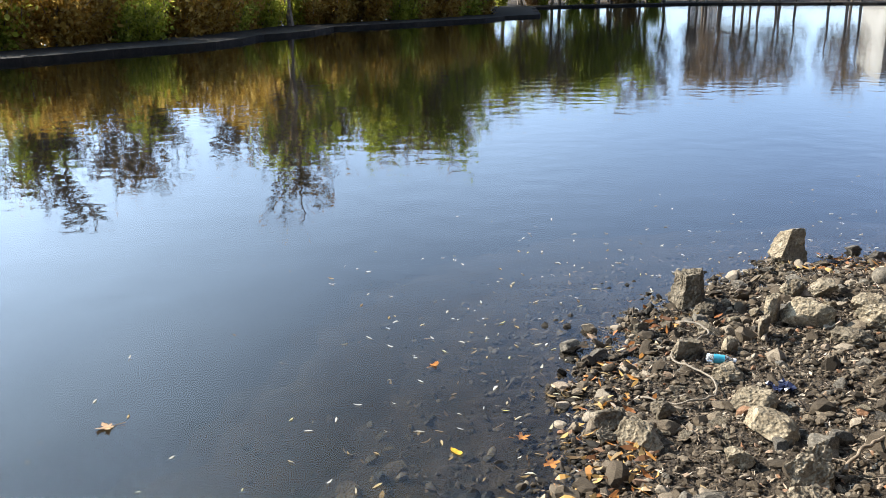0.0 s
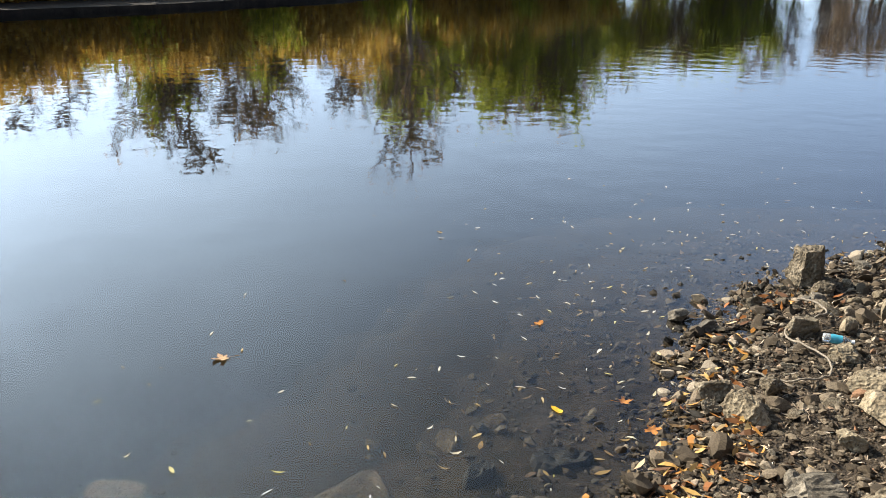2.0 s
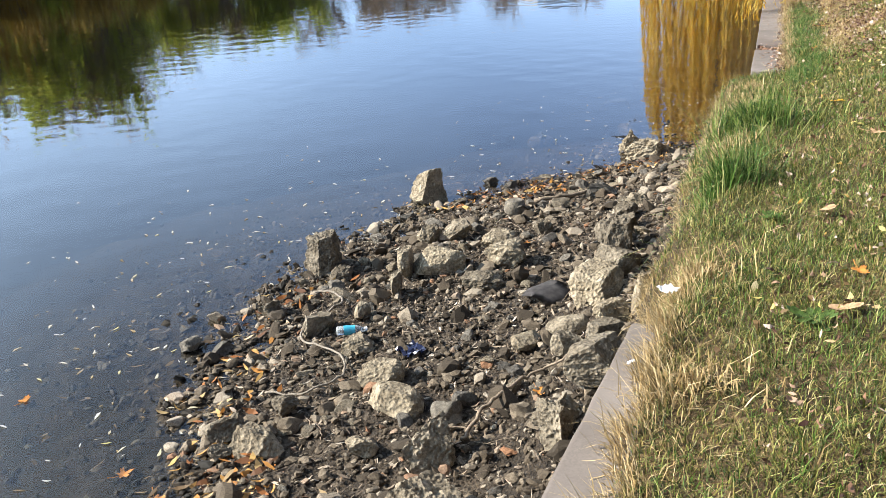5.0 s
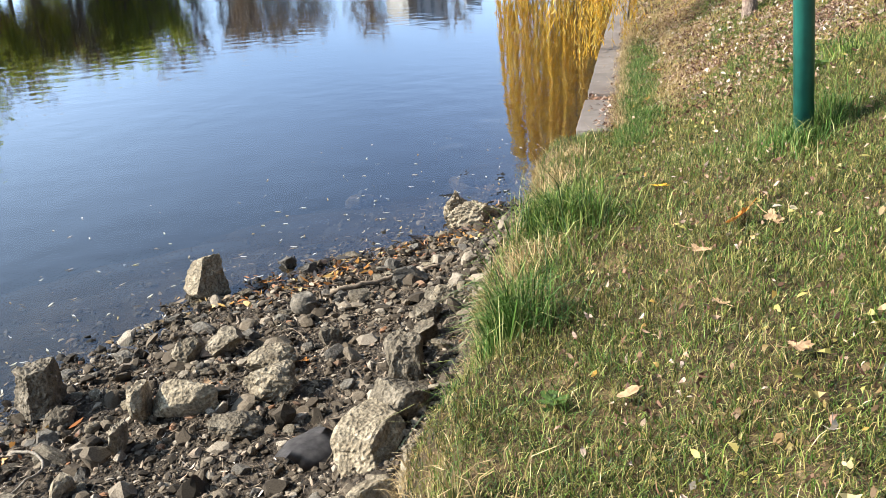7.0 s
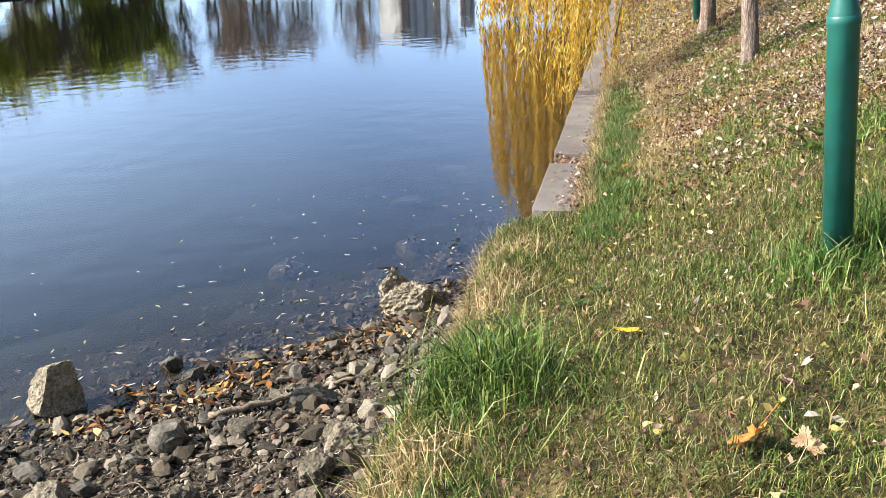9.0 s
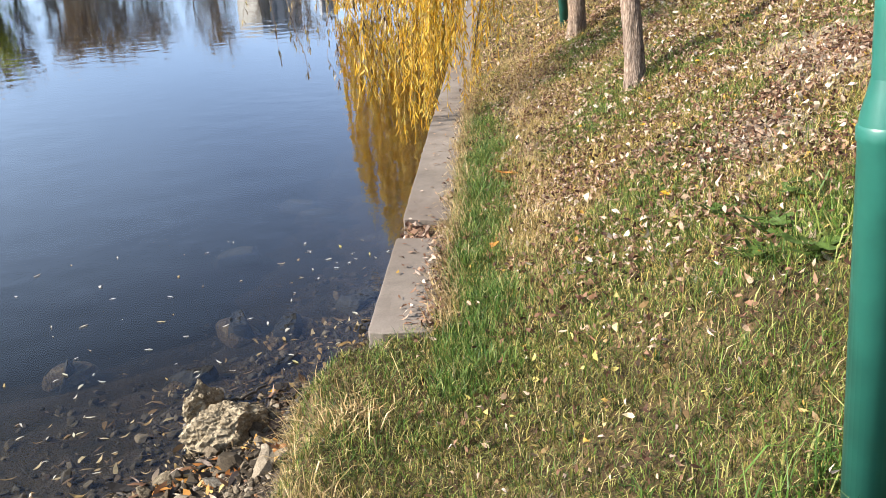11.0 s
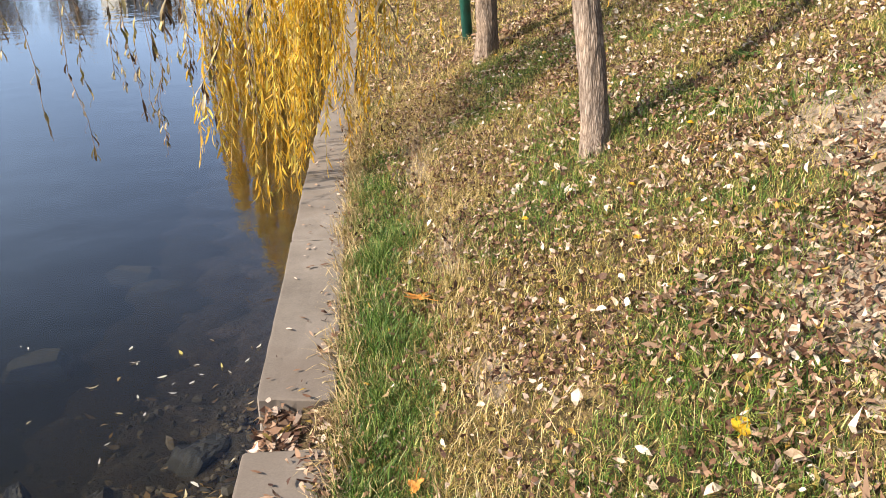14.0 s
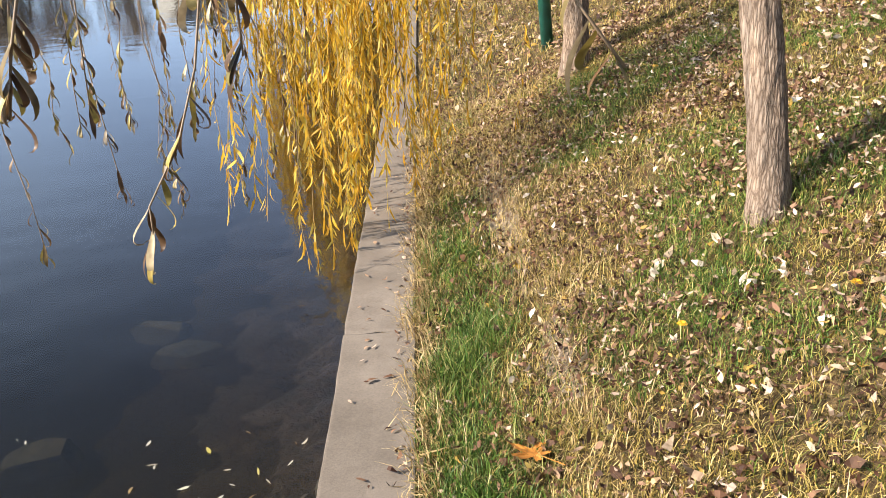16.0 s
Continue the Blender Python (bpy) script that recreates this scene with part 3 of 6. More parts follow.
def coping(u0, u1, left, width=0.295, top=1.115, seed=0):
    b = wall_block("coping_slab", u0, u1, left, width, top, top - 0.13, M_COPING, seed, "")
    b.parent = wall
    body = wall_block("wall_body", u0 + 0.01, u1 - 0.01, (left[0] + 0.015, left[1] + 0.015), width - 0.03, top - 0.134, -0.7, M_COPING, seed + 3, "")
    body.parent = wall


coping(-9.0, -5.0, (-0.36, -0.36), seed=1)
coping(-4.99, -0.9, (-0.36, -0.35), seed=2)
coping(-0.89, 2.2, (-0.35, -0.32), seed=3)
coping(2.21, 4.12, (-0.32, -0.19), seed=4)
coping(9.62, 10.86, (0.08, 0.085), seed=5)
coping(11.2, 12.9, (0.09, 0.085), seed=6)
u = 12.91
for k in range(9):
    coping(u, u + 2.6, (0.085, 0.085), seed=8 + k)
    u += 2.61
coping(u, 90, (0.085, 0.085), seed=30)
# the sunken bit between two slabs
gap = wall_block("wall_body", 10.87, 11.19, (0.1, 0.1), 0.27, 1.03, -0.7, M_COPING, 40, "")
gap.parent = wall


# ---- rubble ----
def rock_mesh(seed, size, fine=3, cuts=9, rough=0.05, mat=M_ROCK, flat=1.0, faces=()):
    r = random.Random(seed)
    bm = bmesh.new()
    bmesh.ops.create_icosphere(bm, subdivisions=fine, radius=1.0)
    planes = []
    for _ in range(cuts):
        n = Vector((r.gauss(0, 1), r.gauss(0, 1), r.gauss(0, 1) * flat)).normalized()
        planes.append((n, r.uniform(0.4, 0.74)))
    planes.append((Vector((0, 0, 1)), r.uniform(0.6, 0.75)))
    if faces:
        planes = [(Vector(n).normalized(), d) for n, d in faces]
    off = Vector((seed * 3.7, seed * 1.9, 0))
    for v in bm.verts:
        c = v.co.copy()
        for _ in range(2):
            for n, d in planes:
                k = c.dot(n) - d
                if k > 0:
                    c -= n * k
        q = c * 2.2 + off
        amount = noise.noise(q) * 1.4 + noise.noise(q * 2.6) * 1.5 + noise.noise(q * 6.0) * 1.1 + noise.noise(q * 13.0) * 0.55
        v.co = c + v.co.normalized() * amount * rough
    xs = [[v.co[k] for v in bm.verts] for k in range(3)]
    for v in bm.verts:
        v.co = [(v.co[k] - min(xs[k])) / (max(xs[k]) - min(xs[k])) * size[k] - (size[k] / 2 if k < 2 else 0) for k in range(3)]
    return from_bm("stone", bm, mat, False)


def rock_at(x, y, w, h, seed, label="grey lump of broken concrete on the muddy shore", deep=0.85, turn=0.0, tip=(0, 0), fine=4, cuts=12, rough=0.055, sink=0.2, z=None, mat=M_ROCK, name="concrete_lump", faces=()):
    me = rock_mesh(seed, (w, w * deep, h * (1 + sink)), fine, cuts, rough, mat, faces=faces)
    u, v = x * U[0] + y * U[1], x * V[0] + y * V[1]
    g = float(ground(u, v)) if z is None else z
    ob = new(name, me)
    ob.location = (x, y, g - h * sink)
    ob.rotation_euler = (radians(tip[0]), radians(tip[1]), radians(turn))
    return tagged(ob, label, "rock", "rubble on the shore")


IN_WATER = "rough grey concrete lump standing at the water's edge"
rock_at(2.05, 7.08, 0.31, 0.36, 11, IN_WATER, 0.9, -15, fine=5, rough=0.05, z=-0.03, sink=0.1, faces=(((-0.8, -0.55, 0.12), 0.52), ((0.25, -0.96, 0.1), 0.6), ((0.95, -0.15, 0.12), 0.56), ((0.1, 0.95, 0.1), 0.6), ((-0.1, 0.0, 1.0), 0.66), ((-0.75, 0.6, 0.2), 0.62)))
rock_at(3.42, 8.42, 0.38, 0.36, 12, "pale angular concrete block standing in shallow water", 0.8, -20, fine=5, rough=0.04, z=-0.03, sink=0.1, faces=(((-0.8, -0.42, 0.36), 0.42), ((0.62, -0.78, 0.12), 0.4), ((0.95, 0.25, 0.12), 0.5), ((0.1, 0.85, 0.5), 0.5), ((-0.25, 0.2, 1.0), 0.56), ((-0.7, 0.7, 0.1), 0.6)))
BLOCK = "pale broken concrete block tumbled from the wall"
rock_at(3.5, 5.24, 0.53, 0.18, 13, BLOCK, 0.6, 40, (0, -12), 5, 7, 0.03)
rock_at(3.74, 5.42, 0.36, 0.2, 14, BLOCK, 0.7, 10, (8, 0), 5, 7, 0.03)
rock_at(4.04, 6.0, 0.36, 0.22, 15, BLOCK, 0.7, 60)
rock_at(3.3, 6.27, 0.32, 0.2, 16)
rock_at(2.82, 6.5, 0.44, 0.24, 17, "dark angular chunk of broken concrete", 0.55, -20, (18, 0), cuts=6, rough=0.03)
rock_at(2.58, 6.5, 0.19, 0.24, 18, deep=0.5, turn=40, cuts=6, rough=0.03)
rock_at(3.0, 6.02, 0.3, 0.14, 19)
rock_at(3.42, 4.62, 0.2, 0.27, 20, "upright pale broken stone leaning on the wall", 0.55, 50, (0, 8), 5, 7, 0.03)
rock_at(3.07, 4.84, 0.27, 0.11, 21, "flat broken paving brick on the mud", 0.7, -25, (0, -6), cuts=5, rough=0.015)
rock_at(2.82, 4.93, 0.23, 0.08, 22, "flat broken paving brick on the mud", 0.65, 35, (10, 0), cuts=5, rough=0.015)
rock_at(2.9, 4.15, 0.44, 0.22, 23, "large pale concrete slab tipped against the wall", 0.7, 48, (-10, 14), 5, 7, 0.02)
rock_at(3.25, 4.66, 0.22, 0.16, 24, BLOCK, 0.7, 20, cuts=6, rough=0.03)
rock_at(3.12, 4.5, 0.24, 0.16, 25, BLOCK, 0.7, -15, cuts=6, rough=0.03)
rock_at(2.92, 4.6, 0.2, 0.13, 26, deep=0.8, cuts=6, rough=0.035)
rock_at(1.95, 4.12, 0.31, 0.22, 27, "rough concrete lump full of pebbles", 0.7, 15, (0, -10), 5, 9, 0.06)
rock_at(2.44, 3.82, 0.27, 0.2, 28, "rough concrete lump full of pebbles", 0.8, 60, fine=5, rough=0.06)
rock_at(2.56, 3.98, 0.2, 0.13, 29)
rock_at(1.67, 3.62, 0.46, 0.27, 30, "large rough concrete lump full of pebbles", 0.75, 10, (6, 0), 5, 9, 0.06)
rock_at(1.74, 3.24, 0.2, 0.13, 31, "smooth rounded brown stone on the shore", 0.9, cuts=3, rough=0.01, mat=M_STONE, name="round_stone")
rock_at(1.33, 3.86, 0.34, 0.14, 32, "dark flat stone half sunk in mud", 0.6, 20, mat=M_STONE, name="flat_stone")
rock_at(1.9, 4.68, 0.34, 0.13, 33, BLOCK, 0.7, -40, (-10, 6), cuts=6, rough=0.03)
rock_at(1.93, 5.03, 0.3, 0.12, 34, deep=0.7, cuts=6)
rock_at(1.36, 5.02, 0.17, 0.11, 35)
rock_at(1.74, 5.95, 0.25, 0.14, 36, BLOCK, 0.6, 25, (0, 12), cuts=6, rough=0.03)
rock_at(2.06, 5.97, 0.19, 0.11, 37, BLOCK, 0.6, 65, (10, 0), cuts=6, rough=0.02)
rock_at(1.14, 4.7, 0.28, 0.13, 38)
rock_at(1.0, 4.95, 0.24, 0.15, 39)
rock_at(0.95, 4.74, 0.13, 0.1, 40)
rock_at(0.93, 6.14, 0.16, 0.1, 41, "dark wet stone at the water's edge", mat=M_STONE, name="wet_stone")
rock_at(1.12, 6.02, 0.2, 0.09, 42, "dark wet stone at the water's edge", 0.6, 30, mat=M_STONE, name="wet_stone")
rock_at(2.62, 7.42, 0.14, 0.08, 43, "dark wet stone at the water's edge", mat=M_STONE, name="wet_stone")
rock_at(6.06, 8.66, 0.52, 0.26, 144, "broad rough concrete lump at the water's edge", 0.7, -25, fine=5, rough=0.07, z=-0.06)
rock_at(6.06, 8.98, 0.36, 0.3, 145, "rough concrete lump at the water's edge", 0.9, 10, fine=5, rough=0.08, z=-0.06)
rock_at(4.78, 7.47, 0.36, 0.13, 46, "dark flat stone on the shore", 0.55, -15, mat=M_STONE, name="flat_stone")
rock_at(4.26, 8.3, 0.16, 0.11, 47, "dark wet stone at the water's edge", 0.5, mat=M_STONE, name="wet_stone")
rock_at(4.18, 8.64, 0.17, 0.09, 48, "dark wet stone at the water's edge", mat=M_STONE, name="wet_stone")
rock_at(1.63, 4.38, 0.15, 0.1, 49)
rock_at(3.24, 7.13, 0.3, 0.17, 50, deep=0.7)
rock_at(3.0, 7.2, 0.25, 0.16, 51)
rock_at(4.7, 6.7, 0.24, 0.13, 52)
rock_at(1.92, 5.5, 0.24, 0.1, 53)
rock_at(2.14, 6.86, 0.22, 0.13, 54)
rock_at(2.4, 6.2, 0.18, 0.17, 55, deep=0.5, turn=70, cuts=6)
rock_at(3.92, 7.45, 0.2, 0.12, 56, "smooth pale rounded stone on the shore", 0.8, 15, cuts=3, rough=0.01, mat=M_STONE, name="round_stone")
rock_at(3.4, 6.62, 0.34, 0.14, 57)
rock_at(3.95, 5.74, 0.3, 0.26, 58, BLOCK, 0.8, 25, cuts=6)
rock_at(3.86, 6.76, 0.16, 0.12, 59)
rock_at(4.3, 6.2, 0.26, 0.16, 60, BLOCK, 0.7, 35)
rock_at(4.45, 6.45, 0.2, 0.15, 61)
# Near-black colour stands in for the stones' dark silhouettes seen through the water.
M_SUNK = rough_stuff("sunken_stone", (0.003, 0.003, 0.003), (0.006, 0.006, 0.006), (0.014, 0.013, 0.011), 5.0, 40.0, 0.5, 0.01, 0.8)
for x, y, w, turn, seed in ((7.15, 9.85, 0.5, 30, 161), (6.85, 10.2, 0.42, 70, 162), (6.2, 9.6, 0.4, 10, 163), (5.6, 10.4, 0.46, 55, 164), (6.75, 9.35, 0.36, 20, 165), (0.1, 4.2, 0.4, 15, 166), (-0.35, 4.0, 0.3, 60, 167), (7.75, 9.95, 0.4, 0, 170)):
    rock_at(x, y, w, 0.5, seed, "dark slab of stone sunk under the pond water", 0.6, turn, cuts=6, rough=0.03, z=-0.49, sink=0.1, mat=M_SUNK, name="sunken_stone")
# The slabs' colour is darkened to take in their shadow under water.
M_SLAB = rough_stuff("dark_slab", (0.008, 0.008, 0.006), (0.020, 0.019, 0.014), (0.040, 0.037, 0.028), 6.0, 40.0, 0.5, 0.01, 0.85)
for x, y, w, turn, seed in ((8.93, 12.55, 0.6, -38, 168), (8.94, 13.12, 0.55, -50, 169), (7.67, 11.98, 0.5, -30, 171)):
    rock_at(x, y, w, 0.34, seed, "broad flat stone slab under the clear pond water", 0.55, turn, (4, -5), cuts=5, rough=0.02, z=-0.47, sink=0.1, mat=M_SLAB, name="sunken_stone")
# a curved, dark shard of pipe beside the tumbled blocks
shard = [(0.17 * math.cos(a) * (1 - 0.3 * abs(t)), t * 0.16, 0.075 * math.sin(a)) for t in (-1, -0.5, 0, 0.5, 1) for a in np.linspace(0.35, 2.6, 9)]
bm = bmesh.new()
grid = [bm.verts.new(p) for p in shard]
for r_ in range(4):
    for c_ in range(8):
        bm.faces.new((grid[r_ * 9 + c_], grid[r_ * 9 + c_ + 1], grid[r_ * 9 + c_ + 10], grid[r_ * 9 + c_ + 9]))
bmesh.ops.solidify(bm, geom=bm.faces[:], thickness=0.014)
shard_ob = thing("tile_shard", (3.24, 5.5, float(ground(6.28, -1.07)) - 0.01), "dark curved shard of broken clay tile", "shard", me=from_bm("tile_shard", bm, plain("dark_clay", (0.09, 0.08, 0.075), 0.75, scale=20.0, grain=0.25, bump=0.4), True), turn=radians(-60))

# loose stones, picked at random over the beach
stone_meshes = [rock_mesh(100 + k, (1, random.uniform(0.6, 0.9), random.uniform(0.35, 0.65)), 3, 9 if k % 3 == 0 else 5, 0.06 if k % 3 == 0 else 0.025, M_ROCK if k % 2 else M_STONE) for k in range(12)]
count = 0
while count < 300:
    u = rng.uniform(2.2, 10.6)
    v = rng.uniform(-3.4, -0.35)
    d = v - float(shore(u))
    if d < -0.15 or (u > 4.3 and v > -0.42) or rng.uniform() > 0.4 + 0.5 * (d < 1.0):
        continue
    s = float(np.clip(rng.lognormal(-2.45, 0.38), 0.05, 0.2))
    ob = new("stone", stone_meshes[count % 12])
    x, y, _ = at(u, v)
    ob.location = (x, y, float(ground(u, v)) - s * 0.16)
    ob.rotation_euler = (rng.normal(0, 0.3), rng.normal(0, 0.3), rng.uniform(0, 6.28))
    ob.scale = (s, s, s)
    tagged(ob, "small grey stone lying on dark shore mud", "stone", "rubble on the shore")
    count += 1


def chips(name, n, spread, size, mat, label, sunk=0.25, fine=1):
    """Uncountable pebbles and crumbs: small uneven lumps, each with corners of its own."""
    pos = spread(n)
    n = len(pos)
    bm = bmesh.new()
    bmesh.ops.create_icosphere(bm, subdivisions=fine, radius=1.0)
    bm.verts.index_update()
    base = np.array([tuple(q.co) for q in bm.verts])
    t = np.array([[q.index for q in f.verts] for f in bm.faces])
    bm.free()
    m = len(base)
    p = base[None] * rng.uniform(0.72, 1.18, (n, m, 1))
    for _ in range(4):
        cut = rng.normal(0, 1, (n, 3))
        cut /= np.linalg.norm(cut, axis=1)[:, None]
        over = np.maximum(np.einsum("nmk,nk->nm", p, cut) - rng.uniform(0.4, 0.75, n)[:, None], 0)
        p = p - over[..., None] * cut[:, None, :]
    s = np.clip(rng.lognormal(math.log(size), 0.45, n), size * 0.3, size * 2.6)
    p = p * s[:, None, None] * np.stack([np.ones(n), rng.uniform(0.55, 0.95, n), rng.uniform(0.3, 0.8, n)], -1)[:, None, :]
    a = rng.uniform(0, 6.283, n)
    c, q = np.cos(a)[:, None], np.sin(a)[:, None]
    p = np.stack([p[..., 0] * c - p[..., 1] * q, p[..., 0] * q + p[..., 1] * c, p[..., 2] + p[..., 0] * rng.normal(0, 0.3, n)[:, None]], -1)
    p = p + (pos + np.stack([np.zeros(n), np.zeros(n), s * sunk], -1))[:, None, :]
    tagged(new(name, tri_mesh(name, p.reshape(-1, 3), (t[None] + (np.arange(n) * m)[:, None, None]).reshape(-1, 3), mat)), label, "gravel", kind="stuff")


def over_beach(lo=-0.3, hi=4.0):
    def spread(n):
        u = rng.uniform(1.6, 11.2, n * 3)
        v = rng.uniform(-3.6, -0.2, n * 3)
        d = v - shore(u)
        k = (d > lo) & (d < hi) & ~((broken(u) > 0.5) & (v > -0.35)) & (v < np.where(u < 6, -0.25, 0.05))
        return on_ground(u[k][:n], v[k][:n])
    return spread


def in_shallows(n):
    u = rng.uniform(0.5, 13.5, n * 3)
    d = -np.abs(rng.normal(0, 0.9, n * 3))
    v = shore(u) + d
    k = v < 0.02
    return on_ground(u[k][:n], v[k][:n])


M_CHIP = leafy("pebbles_and_crumbs", [(0.0, (0.030, 0.023, 0.015)), (0.4, (0.071, 0.055, 0.037)), (0.75, (0.135, 0.110, 0.080)), (0.94, (0.269, 0.234, 0.186)), (1.0, (0.180, 0.088, 0.043))], 0.9, 0.0, fine=120.0)
M_WETCHIP = leafy("wet_pebbles", [(0.0, (0.010, 0.009, 0.006)), (0.5, (0.025, 0.020, 0.014)), (0.92, (0.050, 0.041, 0.030)), (1.0, (0.092, 0.078, 0.060))], 0.8, 0.0, fine=90.0)
chips("gravel", 20000, over_beach(), 0.01, M_CHIP, "pebbles and crumbs of concrete in the shore mud")
chips("coarse_gravel", 5600, over_beach(), 0.022, M_CHIP, "coarse pebbles lying on the shore mud")
chips("clods", 1100, over_beach(), 0.04, M_CHIP, "angular clods of mud and broken concrete on the shore", fine=2)
chips("pond_bed_stones", 3400, in_shallows, 0.022, M_WETCHIP, "dark stones on the bed of the shallows")
# straws, twigs and leaves among the stones
pos = over_beach(-0.2)(6000) + np.array([0, 0, 0.012])
litter("shore_debris", pos, (0.02, 0.085), (0.05, 0.2), leafy("shore_debris", [(0.0, (0.06, 0.042, 0.028)), (0.45, (0.16, 0.12, 0.08)), (0.8, (0.3, 0.23, 0.16)), (1.0, (0.45, 0.38, 0.3))], 0.8, 0.05), "dry straws and brown leaf scraps on the shore", "litter", 0.3, 0.6)


def drift(n, u0, u1, spread=0.16, off=0.1):
    u = rng.uniform(u0, u1, n)
    v = shore(u) + rng.normal(off, spread, n)
    p = on_ground(u, v)
    p[:, 2] = np.maximum(p[:, 2], 0.0) + rng.uniform(0.006, 0.03, n)
    return p


pos = np.concatenate([drift(400, 2.2, 4.7, 0.16, 0.12), drift(90, 4.4, 6.6), drift(330, 8.3, 10.4, 0.2, 0.15)])
litter("drifted_leaves", pos, (0.04, 0.12), (0.16, 0.4), M_SHORELEAF, "yellow and orange willow leaves washed up along the waterline", "leaves", 0.28, 0.5)
u = rng.uniform(0.0, 14.0, 520)
v = shore(u) - np.abs(rng.normal(0.2, 1.5, 520))
k = (v < 0.0) & (v > -7)
pos = np.stack([U[0] * u + V[0] * v, U[1] * u + V[1] * v, np.full(520, 0.004)], -1)[k]
litter("floating_leaves", pos, (0.03, 0.085), (0.13, 0.3), M_FLOAT, "pale willow leaves floating on the pond", "leaves", 0.05, 0.25)
pos = in_shallows(480) + np.array([0, 0, 0.012])
u = rng.uniform(9.0, 12.4, 320)
v = np.minimum(shore(u) - np.abs(rng.normal(0, 0.7, 320)), 0.02)
pos = np.concatenate([pos, on_ground(u, v) + np.array([0, 0, 0.012])])
litter("sunken_leaves", pos, (0.04, 0.11), (0.12, 0.4), M_SUNKLEAF, "sunken leaves on the bed of the shallows", "leaves", 0.15, 0.4)


# ---- grass and fallen leaves on the bank ----
def bank_spots(n, u0, u1, v0, v1, keep):
    u, v = rng.uniform(u0, u1, n), rng.uniform(v0, v1, n)
    k = keep(u, v) > rng.uniform(0, 1, n)
    return u[k], v[k]


def edge(u):
    """Where the grass begins, beside the coping or the broken rim."""
    return np.where(u < 4.3, -0.1, np.where(u < 9.7, -0.2 + 0.08 * np.sin(u * 3.3), 0.39)) + 0.04 * np.sin(u * 9.0)


def lush(u, v):
    """Where green grass grows thick: the strip beside the coping, the foot of the lamp post and the near bank."""
    strip = np.exp(-((v - 0.57) / 0.16) ** 2) * smooth((u - 9.0) / 1.0) * (1 - smooth((u - 13.0) / 2.0))
    post = np.exp(-(((u - 7.85) / 0.45) ** 2 + ((v - 1.5) / 0.4) ** 2))
    weeds = np.exp(-(((u - 9.15) / 0.5) ** 2 + ((v - 1.85) / 0.35) ** 2))
    near = (0.3 + 0.6 * smooth(wave(u, v, 3.4, 0.7) + 0.35)) * (1 - smooth((u - 8.5) / 2.5)) * smooth((v - 0.12) / 0.4)
    spots = 0.9 * smooth((wave(u, v, 2.6, 1.1) + 0.1) / 0.45) + 0.18 * smooth((v - 1.25) / 0.4) * smooth((u - 9.5) / 1.0)
    return np.clip(np.maximum.reduce([strip * 1.0, post, weeds, near, spots]), 0, 1)


def path_way(u, v):
    return np.exp(-((v - 0.92 - 0.05 * np.sin(u)) / 0.2) ** 2) * smooth((u - 9.3) / 1.2)


u, v = bank_spots(290000, 2.4, 16.5, -0.25, 3.2, lambda u, v: np.where(v > edge(u), (0.1 + 0.9 * lush(u, v)) * (1 - bare(u, v)), 0))
blades("grass", on_ground(u, v), (0.04, 0.115), (0.0016, 0.004), 1.2, M_GRASS, "green grass on the bank", 1.1)
u, v = bank_spots(120000, 9.0, 16.5, 0.7, 3.3, lambda u, v: np.where(lush(u, v) > 0.25, lush(u, v), 0) * (1 - bare(u, v)) * (1 - path_way(u, v)))
blades("green_patches", on_ground(u, v), (0.035, 0.11), (0.002, 0.0045), 1.0, M_GRASS, "patches of greener grass on the slope", 1.0)


def worn(u, v):
    """Uneven cover: thick and thin patches."""
    return 0.55 + 0.45 * smooth(wave(u, v, 4.3, 2.0) + 0.5)


u, v = bank_spots(310000, 2.2, 10.6, -0.25, 3.0, lambda u, v: np.where(v > edge(u), worn(u, v) * 0.9 * (1 - smooth((u - 9.0) / 1.6)), 0))
blades("meadow_grass", on_ground(u, v), (0.025, 0.09), (0.002, 0.0046), 1.1, M_MEADOW, "short green and straw autumn grass on the bank", 1.0)
u, v = bank_spots(330000, 8.8, 16.6, 0.3, 3.4, lambda u, v: np.where(v > edge(u), worn(u, v) * (1 - 0.92 * bare(u, v)) * (1 - 0.55 * lush(u, v)) * smooth((u - 8.8) / 1.0), 0))
blades("dry_grass", on_ground(u, v), (0.025, 0.095), (0.0016, 0.004), 1.15, M_DRYMEADOW, "short drying autumn grass on the bank", 1.0)
u, v = bank_spots(22000, -7.0, 2.3, 0.0, 4.0, lambda u, v: 0.9 + 0 * u)
blades("near_grass", on_ground(u, v), (0.04, 0.11), (0.004, 0.008), 1.0, M_MEADOW, "short green and straw autumn grass at the start of the walk")
u, v = bank_spots(120000, 2.2, 17.0, -0.3, 1.6, lambda u, v: np.where(v > edge(u) - 0.06, np.exp(-((v - edge(u) - 0.03) / np.where(u < 9, 0.15, 0.1)) ** 2) * 0.85 + 0.06 + 0.95 * path_way(u, v), 0))
blades("straw", on_ground(u, v), (0.03, 0.13), (0.0018, 0.004), 0.95, M_STRAW, "dry straw-coloured grass along the edge of the bank")
u, v = bank_spots(90000, 9.0, 14.6, 0.38, 0.95, lambda u, v: np.exp(-((v - 0.55 - 0.05 * np.sin(u * 4) - 0.03 * np.sin(u * 11)) / 0.13) ** 2) * (0.35 + 0.65 * smooth(wave(u, v, 6.0, 0.5) + 0.6)) * (1 - 0.8 * smooth((u - 12.4) / 1.5)))
blades("green_verge", on_ground(u, v), (0.045, 0.14), (0.0022, 0.005), 0.8, M_VERGE, "lush green grass along the coping")
